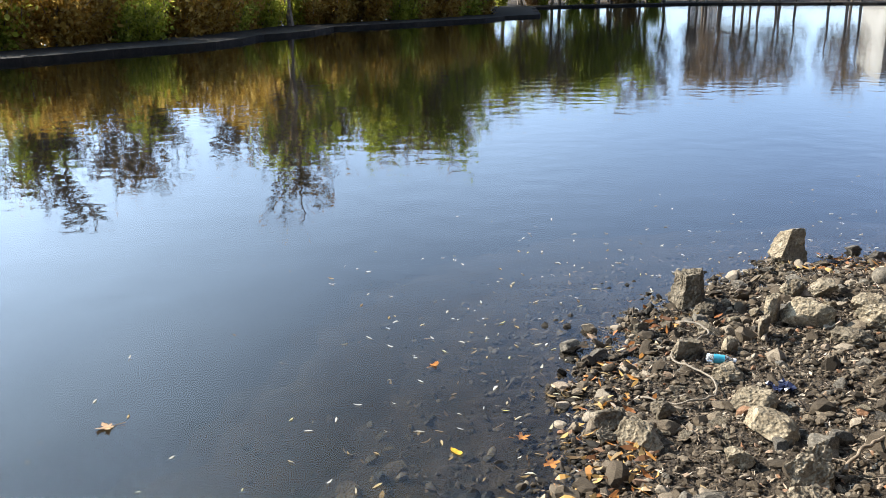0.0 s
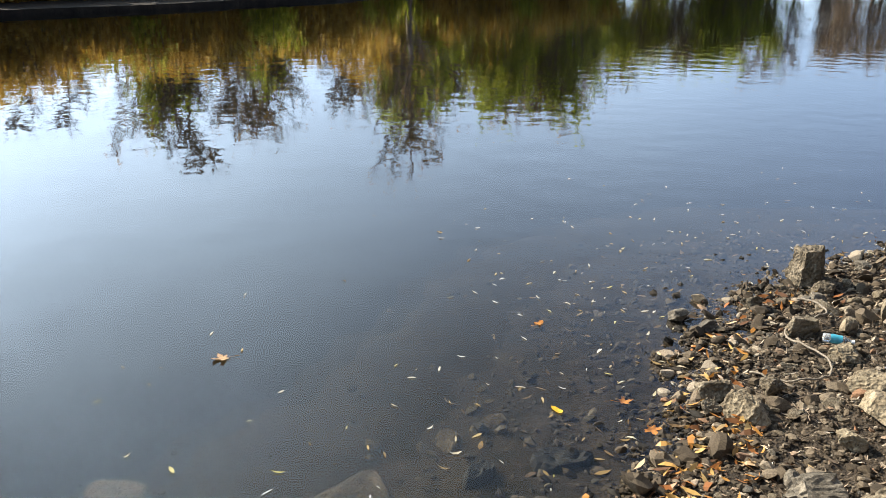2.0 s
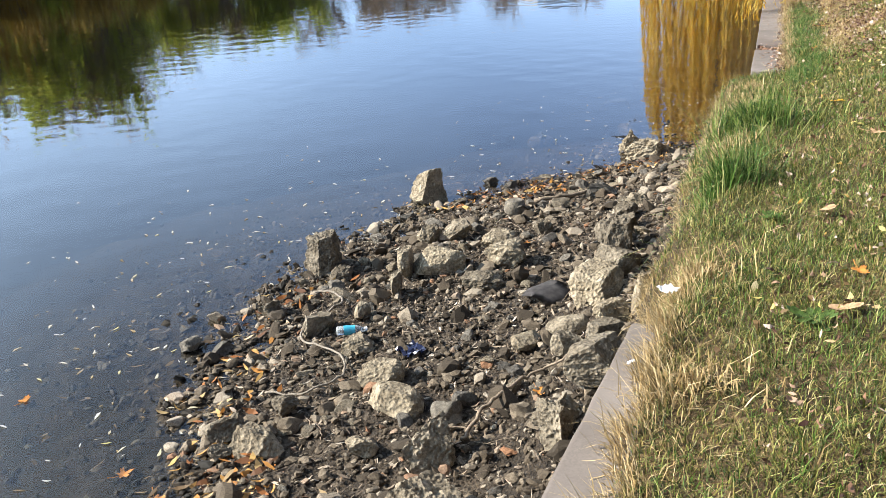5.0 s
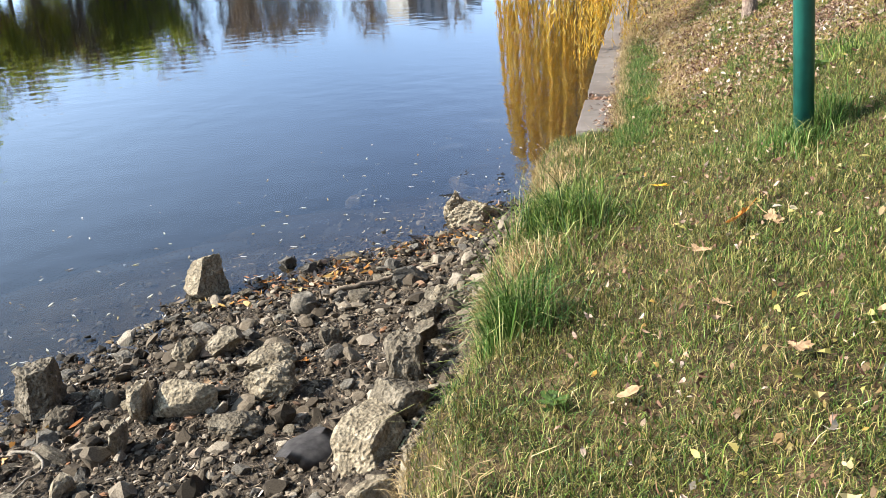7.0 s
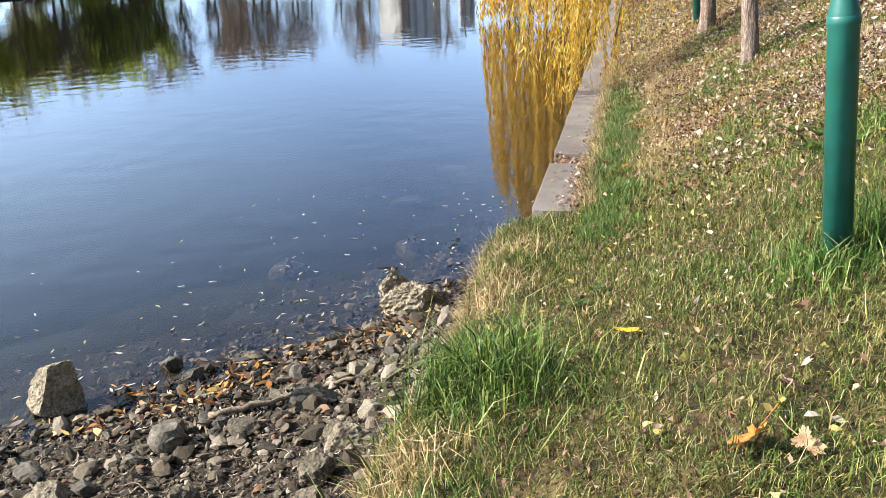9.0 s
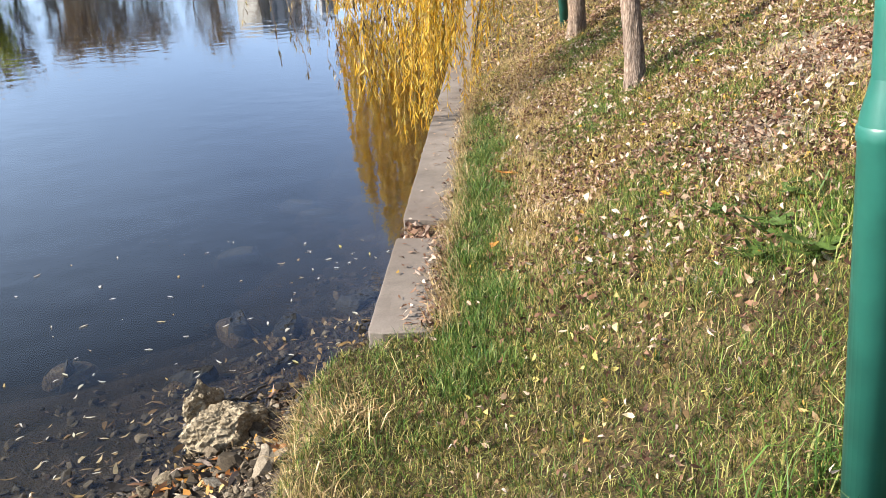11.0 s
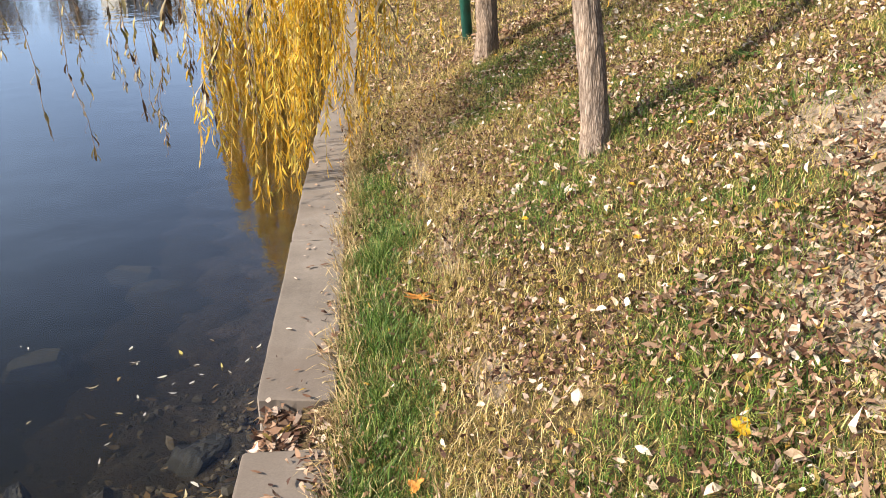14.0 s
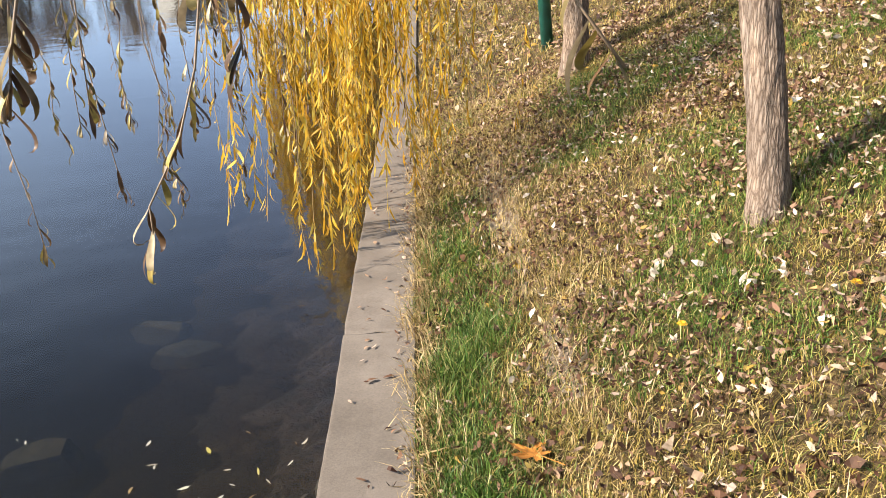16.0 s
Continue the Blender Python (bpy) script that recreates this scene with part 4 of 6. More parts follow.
u = np.concatenate([rng.uniform(9.6, 17, 2600), rng.uniform(2.2, 4.6, 2600), rng.uniform(4.6, 9.6, 3000)])
v = np.where(u > 9.6, 0.42, np.where(u < 4.6, -0.06, edge(u) + 0.02)) + rng.normal(0, 0.03, len(u)) + 0.02 * np.sin(u * 13)
pos = on_ground(u, v)
pos[:, 2] = np.maximum(pos[:, 2], np.where((u > 9.6) | (u < 4.2), 1.115, 0))
blades("straw_fringe", pos, (0.06, 0.17), (0.0022, 0.0045), 1.15, M_STRAW, "bleached straw hanging over the coping's inner edge", 0.5, math.atan2(-V[1], -V[0]))
u, v = bank_spots(60000, 16.4, 27.0, 0.42, 4.6, lambda u, v: 0.9 + 0 * u)
blades("far_dry_grass", on_ground(u, v), (0.04, 0.12), (0.003, 0.007), 1.0, M_DRYMEADOW, "short golden autumn grass further along the bank")
u, v = bank_spots(45000, 17.0, 48.0, 0.42, 9.0, lambda u, v: 0.7 + 0 * u)
blades("far_grass", on_ground(u, v), (0.05, 0.14), (0.006, 0.014), 0.7, M_MEADOW, "yellowing autumn grass further along the bank")
u, v = bank_spots(40000, 4.0, 17.0, 3.4, 9.0, lambda u, v: 0.8 + 0 * u)
blades("upper_grass", on_ground(u, v), (0.05, 0.12), (0.004, 0.009), 0.7, M_MEADOW, "yellowing autumn grass on the upper bank")


def tuft(u, v, n, spread, tall, mat, label, lean=0.5, droop=0.9, way=None):
    a, r = rng.uniform(0, 6.283, n), np.abs(rng.normal(0, spread, n))
    uu, vv = u + r * np.cos(a), v + r * np.sin(a)
    ob = blades("grass_tuft", on_ground(uu, vv) - np.array([0, 0, 0.01]), tall, (0.003, 0.007), lean, mat, label, droop, way)
    return tagged(ob, label, "grass tuft", "grass tufts", "stuff")


tuft(5.9, 0.03, 900, 0.12, (0.28, 0.5), M_VERGE, "long green grass tuft hanging over the broken rim", 0.55, 1.0)
tuft(7.15, 0.16, 1300, 0.2, (0.22, 0.42), M_GRASS, "thick green and straw grass tuft on the rim", 0.6, 1.0)
tuft(6.7, 0.0, 260, 0.14, (0.14, 0.26), M_STRAW, "bleached grass tuft on the rim", 0.7, 1.0)
tuft(8.3, 0.02, 300, 0.14, (0.12, 0.22), M_STRAW, "bleached grass tuft on the rim", 0.7, 1.0)
tuft(8.95, 0.1, 260, 0.14, (0.1, 0.2), M_STRAW, "bleached grass tuft on the rim", 0.7, 1.0)
tuft(4.6, 0.0, 300, 0.16, (0.12, 0.24), M_STRAW, "bleached grass tuft beside the broken coping", 0.7, 1.0)
tuft(3.6, 0.08, 300, 0.16, (0.1, 0.22), M_STRAW, "bleached grass tuft beside the coping", 0.7, 1.0)
tuft(7.7, 1.4, 700, 0.16, (0.14, 0.28), M_VERGE, "tall green grass tuft round the lamp post's foot", 0.5, 0.8)
tuft(7.95, 1.6, 500, 0.14, (0.14, 0.28), M_VERGE, "tall green grass tuft round the lamp post's foot", 0.5, 0.8)
tuft(9.15, 1.95, 420, 0.2, (0.12, 0.26), M_GRASS, "green grass tuft on the slope", 0.6, 0.9)
tuft(13.6, 0.62, 260, 0.12, (0.08, 0.18), M_GRASS, "green grass tuft beside the coping", 0.6, 0.9)
tuft(11.02, 0.18, 90, 0.05, (0.03, 0.08), M_GRASS, "small grass tuft in the gap of the coping", 0.6, 0.9)

u, v = bank_spots(170000, 3.0, 17.0, 0.3, 4.5, lambda u, v: (0.06 + 0.95 * smooth((u - 8.5) / 2.5) * (0.45 + 0.55 * smooth((v - 0.6) / 0.9)) * (0.12 + 0.88 * smooth(wave(u, v, 5.3, 0.2) * 1.3 + 0.45))) * np.where((v > edge(u)) & ((v > 0.7) | (u < 9) | (u > 14)), 1, 0.55))
pos = on_ground(u, v) + np.stack([0 * u, 0 * u, rng.uniform(0.012, 0.06, len(u))], -1)
litter("fallen_willow_leaves", pos, (0.014, 0.043), (0.22, 0.5), M_LITTER, "dry pale willow leaves strewn over the grass", "leaves", 0.6, 1.2)
u, v = bank_spots(15000, 8.8, 12.5, 1.2, 3.2, lambda u, v: np.maximum(0.35 * bare(u, v), np.exp(-(((u - 10.3) / 0.9) ** 2 + ((v - 1.62) / 0.2) ** 2))))
litter("leaf_drift", on_ground(u, v) + np.stack([0 * u, 0 * u, rng.uniform(0.004, 0.03, len(u))], -1), (0.03, 0.075), (0.16, 0.36), M_LITTER, "larger dry leaves gathered on the bare soil", "leaves", 0.5, 1.0)
u, v = bank_spots(9000, 3.0, 9.5, 0.1, 3.2, lambda u, v: 0.28 * smooth((wave(u, v, 2.9, 1.6) + 0.1) / 0.6))
litter("brown_leaf_scraps", on_ground(u, v) + np.stack([0 * u, 0 * u, rng.uniform(0.015, 0.05, len(u))], -1), (0.02, 0.055), (0.3, 0.6), M_OLDLEAF, "small brown leaf scraps caught in the grass", "leaves", 0.6, 0.9)
u, v = bank_spots(16000, 16.8, 30.0, 0.45, 5.0, lambda u, v: 0.8 + 0 * u)
litter("far_fallen_leaves", on_ground(u, v) + np.array([0, 0, 0.05]), (0.03, 0.08), (0.25, 0.5), M_LITTER, "dry pale leaves further along the bank", "leaves", 0.3, 0.5)
M_PALELEAF = leafy("bleached_leaves", [(0.0, (0.16, 0.1, 0.06)), (0.3, (0.3, 0.225, 0.16)), (0.65, (0.46, 0.4, 0.32)), (1.0, (0.66, 0.6, 0.53))], 0.7, 0.12, fine=45.0)
M_DARKLEAF = leafy("rotting_leaves", [(0.0, (0.03, 0.016, 0.011)), (0.5, (0.09, 0.045, 0.026)), (1.0, (0.18, 0.095, 0.05))], 0.7, 0.08, fine=45.0)
u, v = bank_spots(2600, 9.6, 16.0, 0.7, 3.4, lambda u, v: 0.15 + 0.85 * smooth((v - 1.0) / 0.8) * smooth(wave(u, v, 4.1, 0.9) + 0.6))
litter("bleached_leaves", on_ground(u, v) + np.stack([0 * u, 0 * u, rng.uniform(0.03, 0.06, len(u))], -1), (0.03, 0.065), (0.3, 0.55), M_PALELEAF, "larger bleached leaves lying on the grass", "leaves", 0.5, 0.9)
u, v = bank_spots(16000, 9.4, 16.5, 0.6, 3.4, lambda u, v: smooth((wave(u, v, 3.3, 2.4) - 0.1) / 0.5) * 0.3 + 0.7 * np.exp(-((v - 0.73 - 0.03 * np.sin(u * 5)) / 0.05) ** 2) * smooth(wave(u, v, 5.0, 0.3) + 0.5))
litter("rotting_leaves", on_ground(u, v) + np.stack([0 * u, 0 * u, rng.uniform(0.02, 0.05, len(u))], -1), (0.02, 0.055), (0.3, 0.6), M_DARKLEAF, "dark brown rotting leaves between the grass", "leaves", 0.5, 0.9)
u = rng.uniform(9.65, 10.85, 420)
v = 0.4 - np.abs(rng.normal(0, 0.07, 420))
litter("coping_litter", np.stack([U[0] * u + V[0] * v, U[1] * u + V[1] * v, 1.12 + rng.uniform(0, 0.025, 420)], -1), (0.02, 0.06), (0.12, 0.4), M_LITTER, "dry leaf scraps and straws piled along the coping's inner edge", "leaves", 0.3, 0.6)
# scraps lying on the coping, and the heap in its gap
u, v = rng.uniform(9.7, 17, 170), rng.uniform(0.12, 0.42, 170)
litter("coping_leaves", np.stack([U[0] * u + V[0] * v, U[1] * u + V[1] * v, np.full(170, 1.124)], -1), (0.015, 0.05), (0.2, 0.5), M_LITTER, "small dry leaf scraps lying on the coping", "leaves", 0.1, 0.4)
u, v = rng.uniform(10.88, 11.18, 420), rng.uniform(0.11, 0.4, 420)
litter("gap_leaves", np.stack([U[0] * u + V[0] * v, U[1] * u + V[1] * v, 1.035 + rng.uniform(0, 0.06, 420)], -1), (0.03, 0.08), (0.2, 0.4), M_LITTER, "dry leaves heaped in the gap of the coping", "leaves", 0.4, 0.6)
u = rng.uniform(9.6, 17, 900)
v = 0.39 + np.abs(rng.normal(0, 0.05, 900)) - 0.1 * rng.uniform(0, 1, 900) ** 3
litter("edge_straw", np.stack([U[0] * u + V[0] * v, U[1] * u + V[1] * v, 1.122 + rng.uniform(0, 0.02, 900)], -1), (0.04, 0.13), (0.025, 0.06), M_STRAW, "dry straws lying along the inner edge of the coping", "straw", 0.15, 0.4)


# wet black twigs and leaves lodged where the shore meets the wall
u = rng.uniform(8.6, 11.2, 420)
v = np.minimum(shore(u) + np.abs(rng.normal(0, 0.4, 420)) - 0.25, 0.03)
pos = on_ground(u, v)
pos[:, 2] = np.maximum(pos[:, 2], 0.0) + rng.uniform(0.004, 0.03, 420)
litter("wet_twigs", pos, (0.05, 0.2), (0.05, 0.3), leafy("wet_black_twigs", [(0.0, (0.01, 0.008, 0.006)), (0.7, (0.035, 0.025, 0.018)), (1.0, (0.16, 0.08, 0.04))], 0.5, 0.0), "wet black twigs and leaves lodged along the waterline", "litter", 0.2, 0.5)


# ---- single leaves and flowers ----
def lobed_mesh(seed, size, lobes, mat):
    """A lobed, slightly cupped leaf with a stalk."""
    r = random.Random(seed)
    pts, n = [], 60
    for k in range(n):
        a = -math.pi + 2 * math.pi * (k + 0.5) / n
        w = abs(math.cos(a * lobes / 2)) if lobes else 1
        rad = (0.42 + 0.58 * w ** 1.6) * (0.72 + 0.28 * math.cos(a)) * (1 + 0.12 * math.sin(a * 17 + seed))
        if not lobes:
            rad = 0.5 + 0.5 * abs(math.cos(a)) ** 1.5
            pts.append((rad * math.cos(a), 0.75 * rad * math.sin(a)))
            continue
        pts.append((rad * math.cos(a), rad * math.sin(a)))
    bend, twist = r.uniform(0.15, 0.5), r.uniform(-0.4, 0.4)
    vs = [(0, 0, 0)]
    for ring in (0.5, 1.0):
        for x, y in pts:
            x, y = x * ring, y * ring
            vs.append((x * size, y * size, (bend * (x * x * 0.5 + y * y * 0.7) + twist * x * y + 0.05 * r.random() * ring) * size))
    ts = []
    for k in range(n):
        m = (k + 1) % n
        ts += [(0, 1 + k, 1 + m), (1 + k, 1 + n + k, 1 + n + m), (1 + k, 1 + n + m, 1 + m)]
    sv, st = tube([(-0.25 * size, 0, 0.02 * size), (-0.8 * size, 0.05 * size, 0.03 * size), (-1.3 * size, 0.2 * size, 0.1 * size)], [0.012, 0.012, 0.014] if size > 0.5 else [0.0015, 0.0015, 0.002], 5)
    o = len(vs)
    return tri_mesh("leaf", vs + sv, ts + [(a + o, b + o, c + o) for a, b, c in st], mat)


def leaf_at(x, y, size, mat, label, seed, lobes=5, tip=(0.1, 0.1), lift=0.03, name="maple_leaf", z=None):
    u, v = x * U[0] + y * U[1], x * V[0] + y * V[1]
    g = float(ground(u, v)) if z is None else z
    ob = new(name, lobed_mesh(seed, size, lobes, mat))
    ob.location = (x, y, g + lift)
    ob.rotation_euler = (tip[0], tip[1], seed * 1.7)
    tagged(ob, label, "leaf")


MAPLE, TANLEAF, YEL = "fallen orange maple leaf on the grass", "fallen tan leaf curling on the grass", "fallen bright yellow leaf on the grass"
leaf_at(8.19, 8.56, 0.09, M_MAPLE, MAPLE, 1, lift=0.05)
leaf_at(4.93, 4.28, 0.09, M_MAPLE, MAPLE, 2, tip=(0.7, 0.3), lift=0.05)
leaf_at(5.02, 4.2, 0.06, M_TAN, TANLEAF, 3, 3, (0.5, 0.4), 0.04)
leaf_at(7.7, 6.84, 0.055, M_YELLOW, YEL, 4, 0, name="yellow_leaf", lift=0.04)
leaf_at(5.3, 5.23, 0.05, M_YELLOW, YEL, 5, 0, name="yellow_leaf", lift=0.04)
leaf_at(7.3, 7.64, 0.045, M_MAPLE, MAPLE, 6, 3, (0.3, 0.2), 0.04)
leaf_at(4.61, 4.21, 0.06, M_TAN, TANLEAF, 7, 3, name="tan_leaf", lift=0.04)
leaf_at(9.35, 7.9, 0.06, M_MAPLE, MAPLE, 8, 5, (0.3, 0.2), 0.04)
leaf_at(3.05, 2.75, 0.06, M_TAN, TANLEAF, 9, 0, name="tan_leaf", lift=0.04)
leaf_at(3.3, 2.95, 0.05, M_MAPLE, MAPLE, 10, 3, name="tan_leaf", lift=0.04)
leaf_at(4.15, 3.3, 0.055, M_TAN, TANLEAF, 11, 3, name="tan_leaf", lift=0.04)
leaf_at(4.3, 3.75, 0.045, M_TAN, TANLEAF, 12, 3, name="tan_leaf", lift=0.04)
leaf_at(3.75, 3.6, 0.045, M_TAN, TANLEAF, 13, 0, name="tan_leaf", lift=0.04)
leaf_at(0.6, 4.55, 0.07, M_MAPLE, "orange maple leaf washed up at the waterline", 14, lift=0.02)
leaf_at(0.45, 4.85, 0.06, M_MAPLE, "orange maple leaf washed up at the waterline", 15, lift=0.02)
leaf_at(-0.85, 3.55, 0.06, M_MAPLE, "orange maple leaf floating near the shore", 16, z=0.0, lift=0.003, tip=(0, 0))
leaf_at(-2.15, 5.0, 0.08, M_TAN, "brown maple leaf floating on the pond", 17, z=0.0, lift=0.004, tip=(0, 0))
leaf_at(0.05, 4.66, 0.045, M_YELLOW, "yellow leaf floating near the shore", 18, 0, name="yellow_leaf", z=0.0, lift=0.003, tip=(0, 0))
leaf_at(-0.1, 5.9, 0.05, M_MAPLE, "orange maple leaf floating near the shore", 19, 3, z=0.0, lift=0.003, tip=(0, 0))
leaf_at(3.9, 8.3, 0.07, M_MAPLE, "orange maple leaf floating near the shore", 20, 3, z=0.0, lift=0.003, tip=(0, 0))
leaf_at(6.75, 8.7, 0.05, M_MAPLE, "orange maple leaf at the wall's foot", 21, 3, z=0.01, lift=0.003)
leaf_at(6.55, 8.95, 0.045, M_YELLOW, "yellow leaf floating by the wall", 22, 0, name="yellow_leaf", z=0.0, lift=0.003, tip=(0, 0))
leaf_at(3.0, 6.7, 0.06, M_TAN, "tan leaf lying among the rubble", 23, 3, name="tan_leaf")
leaf_at(3.6, 6.55, 0.055, M_MAPLE, "orange leaf lying among the rubble", 24, 3)
leaf_at(2.6, 4.3, 0.05, M_MAPLE, "orange leaf lying among the rubble", 25, 3)


def flower(x, y, seed):
    u, v = x * U[0] + y * U[1], x * V[0] + y * V[1]
    base = thing("dandelion", (x, y, float(ground(u, v))), "small yellow dandelion flower in the grass", "flower", "dandelions in the grass")
    sv, st = tube([(0, 0, 0), (0.004, 0.003, 0.025), (0.002, 0.0, 0.05)], [0.0015] * 3, 5)
    part("stalk", tri_mesh("stalk", sv, st, M_WEED), base, "thin green stalk")
    vs, ts = [], []
    for ring, n, rad, h in ((0, 18, 0.02, 0.052), (1, 12, 0.013, 0.058)):
        for k in range(n):
            a = 2 * math.pi * k / n + ring * 0.2
            o = len(vs)
            ca, sa = math.cos(a), math.sin(a)
            vs += [(0.002, 0, 0.05), (ca * rad * 0.7 - sa * 0.002, sa * rad * 0.7 + ca * 0.002, h), (ca * rad * 0.7 + sa * 0.002, sa * rad * 0.7 - ca * 0.002, h), (ca * rad, sa * rad, h - 0.001)]
            ts += [(o, o + 1, o + 2), (o + 1, o + 3, o + 2)]
    part("petals", tri_mesh("petals", vs, ts, M_YELLOW), base, "bright yellow petals")


flower(8.82, 8.5, 1)
flower(9.0, 8.05, 2)
flower(9.55, 8.1, 3)
flower(8.6, 7.75, 4)


def weed(u, v, size, seed, n=9):
    r = random.Random(seed)
    x, y, z = *at(u, v)[:2], float(ground(u, v))
    base = thing("weed", (x, y, z), "low broad-leaved green weed in the grass", "plant", "weeds on the slope")
    for k in range(n):
        a, t = 2.4 * k + r.uniform(-0.3, 0.3), r.uniform(0.5, 1.0)
        leaf = lobed_mesh(seed * 20 + k, size * r.uniform(0.28, 0.42), 0, M_WEED)
        ob = part("leaf", leaf, base)
        ob.location = (math.cos(a) * size * t * 0.6, math.sin(a) * size * t * 0.6, size * r.uniform(0.25, 0.5))
        ob.rotation_euler = (r.uniform(-0.3, 0.3), r.uniform(-0.5, 0.1), a)
    sv, st = joined([tube([(0, 0, -0.01), (math.cos(2.4 * k) * size * 0.3, math.sin(2.4 * k) * size * 0.3, size * 0.28)], [0.002, 0.0015], 4) for k in range(n)])
    part("stems", tri_mesh("stems", sv, st, M_WEED), base)


for k, (u, v, s) in enumerate(((9.15, 1.6, 0.13), (9.35, 1.7, 0.14), (9.55, 1.85, 0.12), (9.0, 1.75, 0.13), (9.7, 1.6, 0.1), (12.6, 2.3, 0.11), (13.0, 2.6, 0.12), (7.9, 0.45, 0.08), (8.1, 0.55, 0.07), (5.2, 0.3, 0.08), (4.0, 0.45, 0.1))):
    weed(u, v, s, k + 1)

# ---- litter on the shore ----
M_PLASTIC, nt, out = material("clear_plastic")
b = node(nt, "ShaderNodeBsdfPrincipled", Roughness=0.12, IOR=1.45)
b.inputs["Transmission Weight"].default_value = 0.75
b.inputs["Base Color"].default_value = (0.86, 0.92, 0.95, 1)
nt.links.new(b.outputs[0], out.inputs[0])


def lathe(profile, sides=20):
    vs, ts = [], []
    for x, r in profile:
        for k in range(sides):
            a = 2 * math.pi * k / sides
            vs.append((x, r * math.cos(a), r * math.sin(a)))
    for i in range(len(profile) - 1):
        for k in range(sides):
            a, b2 = i * sides + k, i * sides + (k + 1) % sides
            ts += [(a, b2, b2 + sides), (a, b2 + sides, a + sides)]
    return vs, ts


bottle = thing("plastic_bottle", (1.93, 5.72, float(ground(5.62, -2.22)) + 0.05), "small clear crumpled plastic bottle with a blue label", "bottle", turn=radians(-5))
bottle.rotation_euler = (0.2, 0.08, radians(-8))
v, t = lathe([(-0.1, 0.005), (-0.098, 0.026), (-0.09, 0.031), (-0.06, 0.029), (-0.03, 0.032), (0.0, 0.028), (0.03, 0.031), (0.05, 0.026), (0.075, 0.014), (0.09, 0.012), (0.092, 0.0)])
part("body", tri_mesh("body", v, t, M_PLASTIC, smooth=True), bottle, "clear crumpled plastic")
v, t = lathe([(-0.052, 0.031), (-0.03, 0.0335), (0.0, 0.0305), (0.022, 0.0325)])
part("label", tri_mesh("label", v, t, plain("blue_label", (0.05, 0.31, 0.42), 0.4), smooth=True), bottle, "bright blue paper label")
v, t = lathe([(0.086, 0.0), (0.086, 0.0155), (0.104, 0.0155), (0.104, 0.0)])
part("cap", tri_mesh("cap", v, t, plain("white_plastic", (0.75, 0.78, 0.8), 0.4)), bottle, "white plastic cap")


def lying_tube(name, spots, radius, mat, label, category, taper=0.7, lift=0.015, sides=8, wob=0.0):
    pts = []
    n = len(spots)
    dense = []
    for k in range((n - 1) * 6 + 1):
        f = k / 6
        i = min(int(f), n - 2)
        p0, p1, p2, p3 = (np.array(spots[min(max(q, 0), n - 1)], float) for q in (i - 1, i, i + 1, i + 2))
        s = f - i
        dense.append(0.5 * ((2 * p1) + (p2 - p0) * s + (2 * p0 - 5 * p1 + 4 * p2 - p3) * s * s + (3 * p1 - p0 - 3 * p2 + p3) * s ** 3))
    for k, (x, y, h) in enumerate(dense):
        g = float(ground(x * U[0] + y * U[1], x * V[0] + y * V[1]))
        pts.append((x + wob * math.sin(k * 1.9), y + wob * math.cos(k * 2.3), max(g, 0.0) + lift + h))
    m = len(pts)
    v, t = tube(pts, [radius * (1 - (1 - taper) * k / m) for k in range(m)], sides, 0.12, len(spots))
    return tagged(new(name, tri_mesh(name, v, t, mat, smooth=True)), label, category)


lying_tube("cord", [(1.86, 6.55, 0.03), (1.98, 6.42, 0.05), (2.0, 6.25, 0.03), (1.86, 6.1, 0.05), (1.66, 5.95, 0.03), (1.62, 5.75, 0.04), (1.78, 5.42, 0.03), (1.72, 5.18, 0.02), (1.5, 5.1, 0.03), (1.28, 5.3, 0.01)], 0.008, M_CORD, "pale frayed old rope looped among the stones", "rope", 0.8)
lying_tube("branch", [(2.1, 4.15, 0.02), (2.28, 4.3, 0.06), (2.5, 4.42, 0.06), (2.72, 4.5, 0.04), (2.9, 4.42, 0.06)], 0.011, M_TWIG, "thin dry branch lying across the rubble", "branch", 0.6, wob=0.008)
lying_tube("branch", [(4.2, 7.65, 0.02), (4.5, 7.6, 0.02), (4.85, 7.62, 0.03), (5.1, 7.55, 0.02)], 0.02, M_TWIG, "dark driftwood branch on the shore", "branch", 0.6, wob=0.01)
lying_tube("branch", [(5.9, 8.9, 0.0), (6.15, 9.05, 0.02), (6.3, 8.95, 0.03), (6.5, 9.02, 0.02)], 0.014, plain("wet_wood", (0.035, 0.028, 0.022), 0.5), "dark wet branch at the water's edge", "branch", 0.5, wob=0.015)
lying_tube("branch", [(6.4, 8.55, 0.0), (6.6, 8.7, 0.03), (6.85, 8.7, 0.01)], 0.016, plain("wet_wood_dark", (0.03, 0.025, 0.02), 0.5), "dark wet branch at the water's edge", "branch", 0.5, wob=0.015)
for k in range(26):
    uu = rng.uniform(2.6, 10.0)
    vv = rng.uniform(float(shore(uu)) + 0.1, -0.5)
    x, y, _ = at(uu, vv)
    a, l = rng.uniform(0, 6.28), rng.uniform(0.1, 0.32)
    lying_tube("twig", [(x, y, 0.01), (x + math.cos(a) * l * 0.5, y + math.sin(a) * l * 0.5, 0.03), (x + math.cos(a + 0.3) * l, y + math.sin(a + 0.3) * l, 0.01)], rng.uniform(0.002, 0.005), M_TWIG, "thin dry twig lying on the shore", "twig", 0.5, sides=5, wob=0.004)


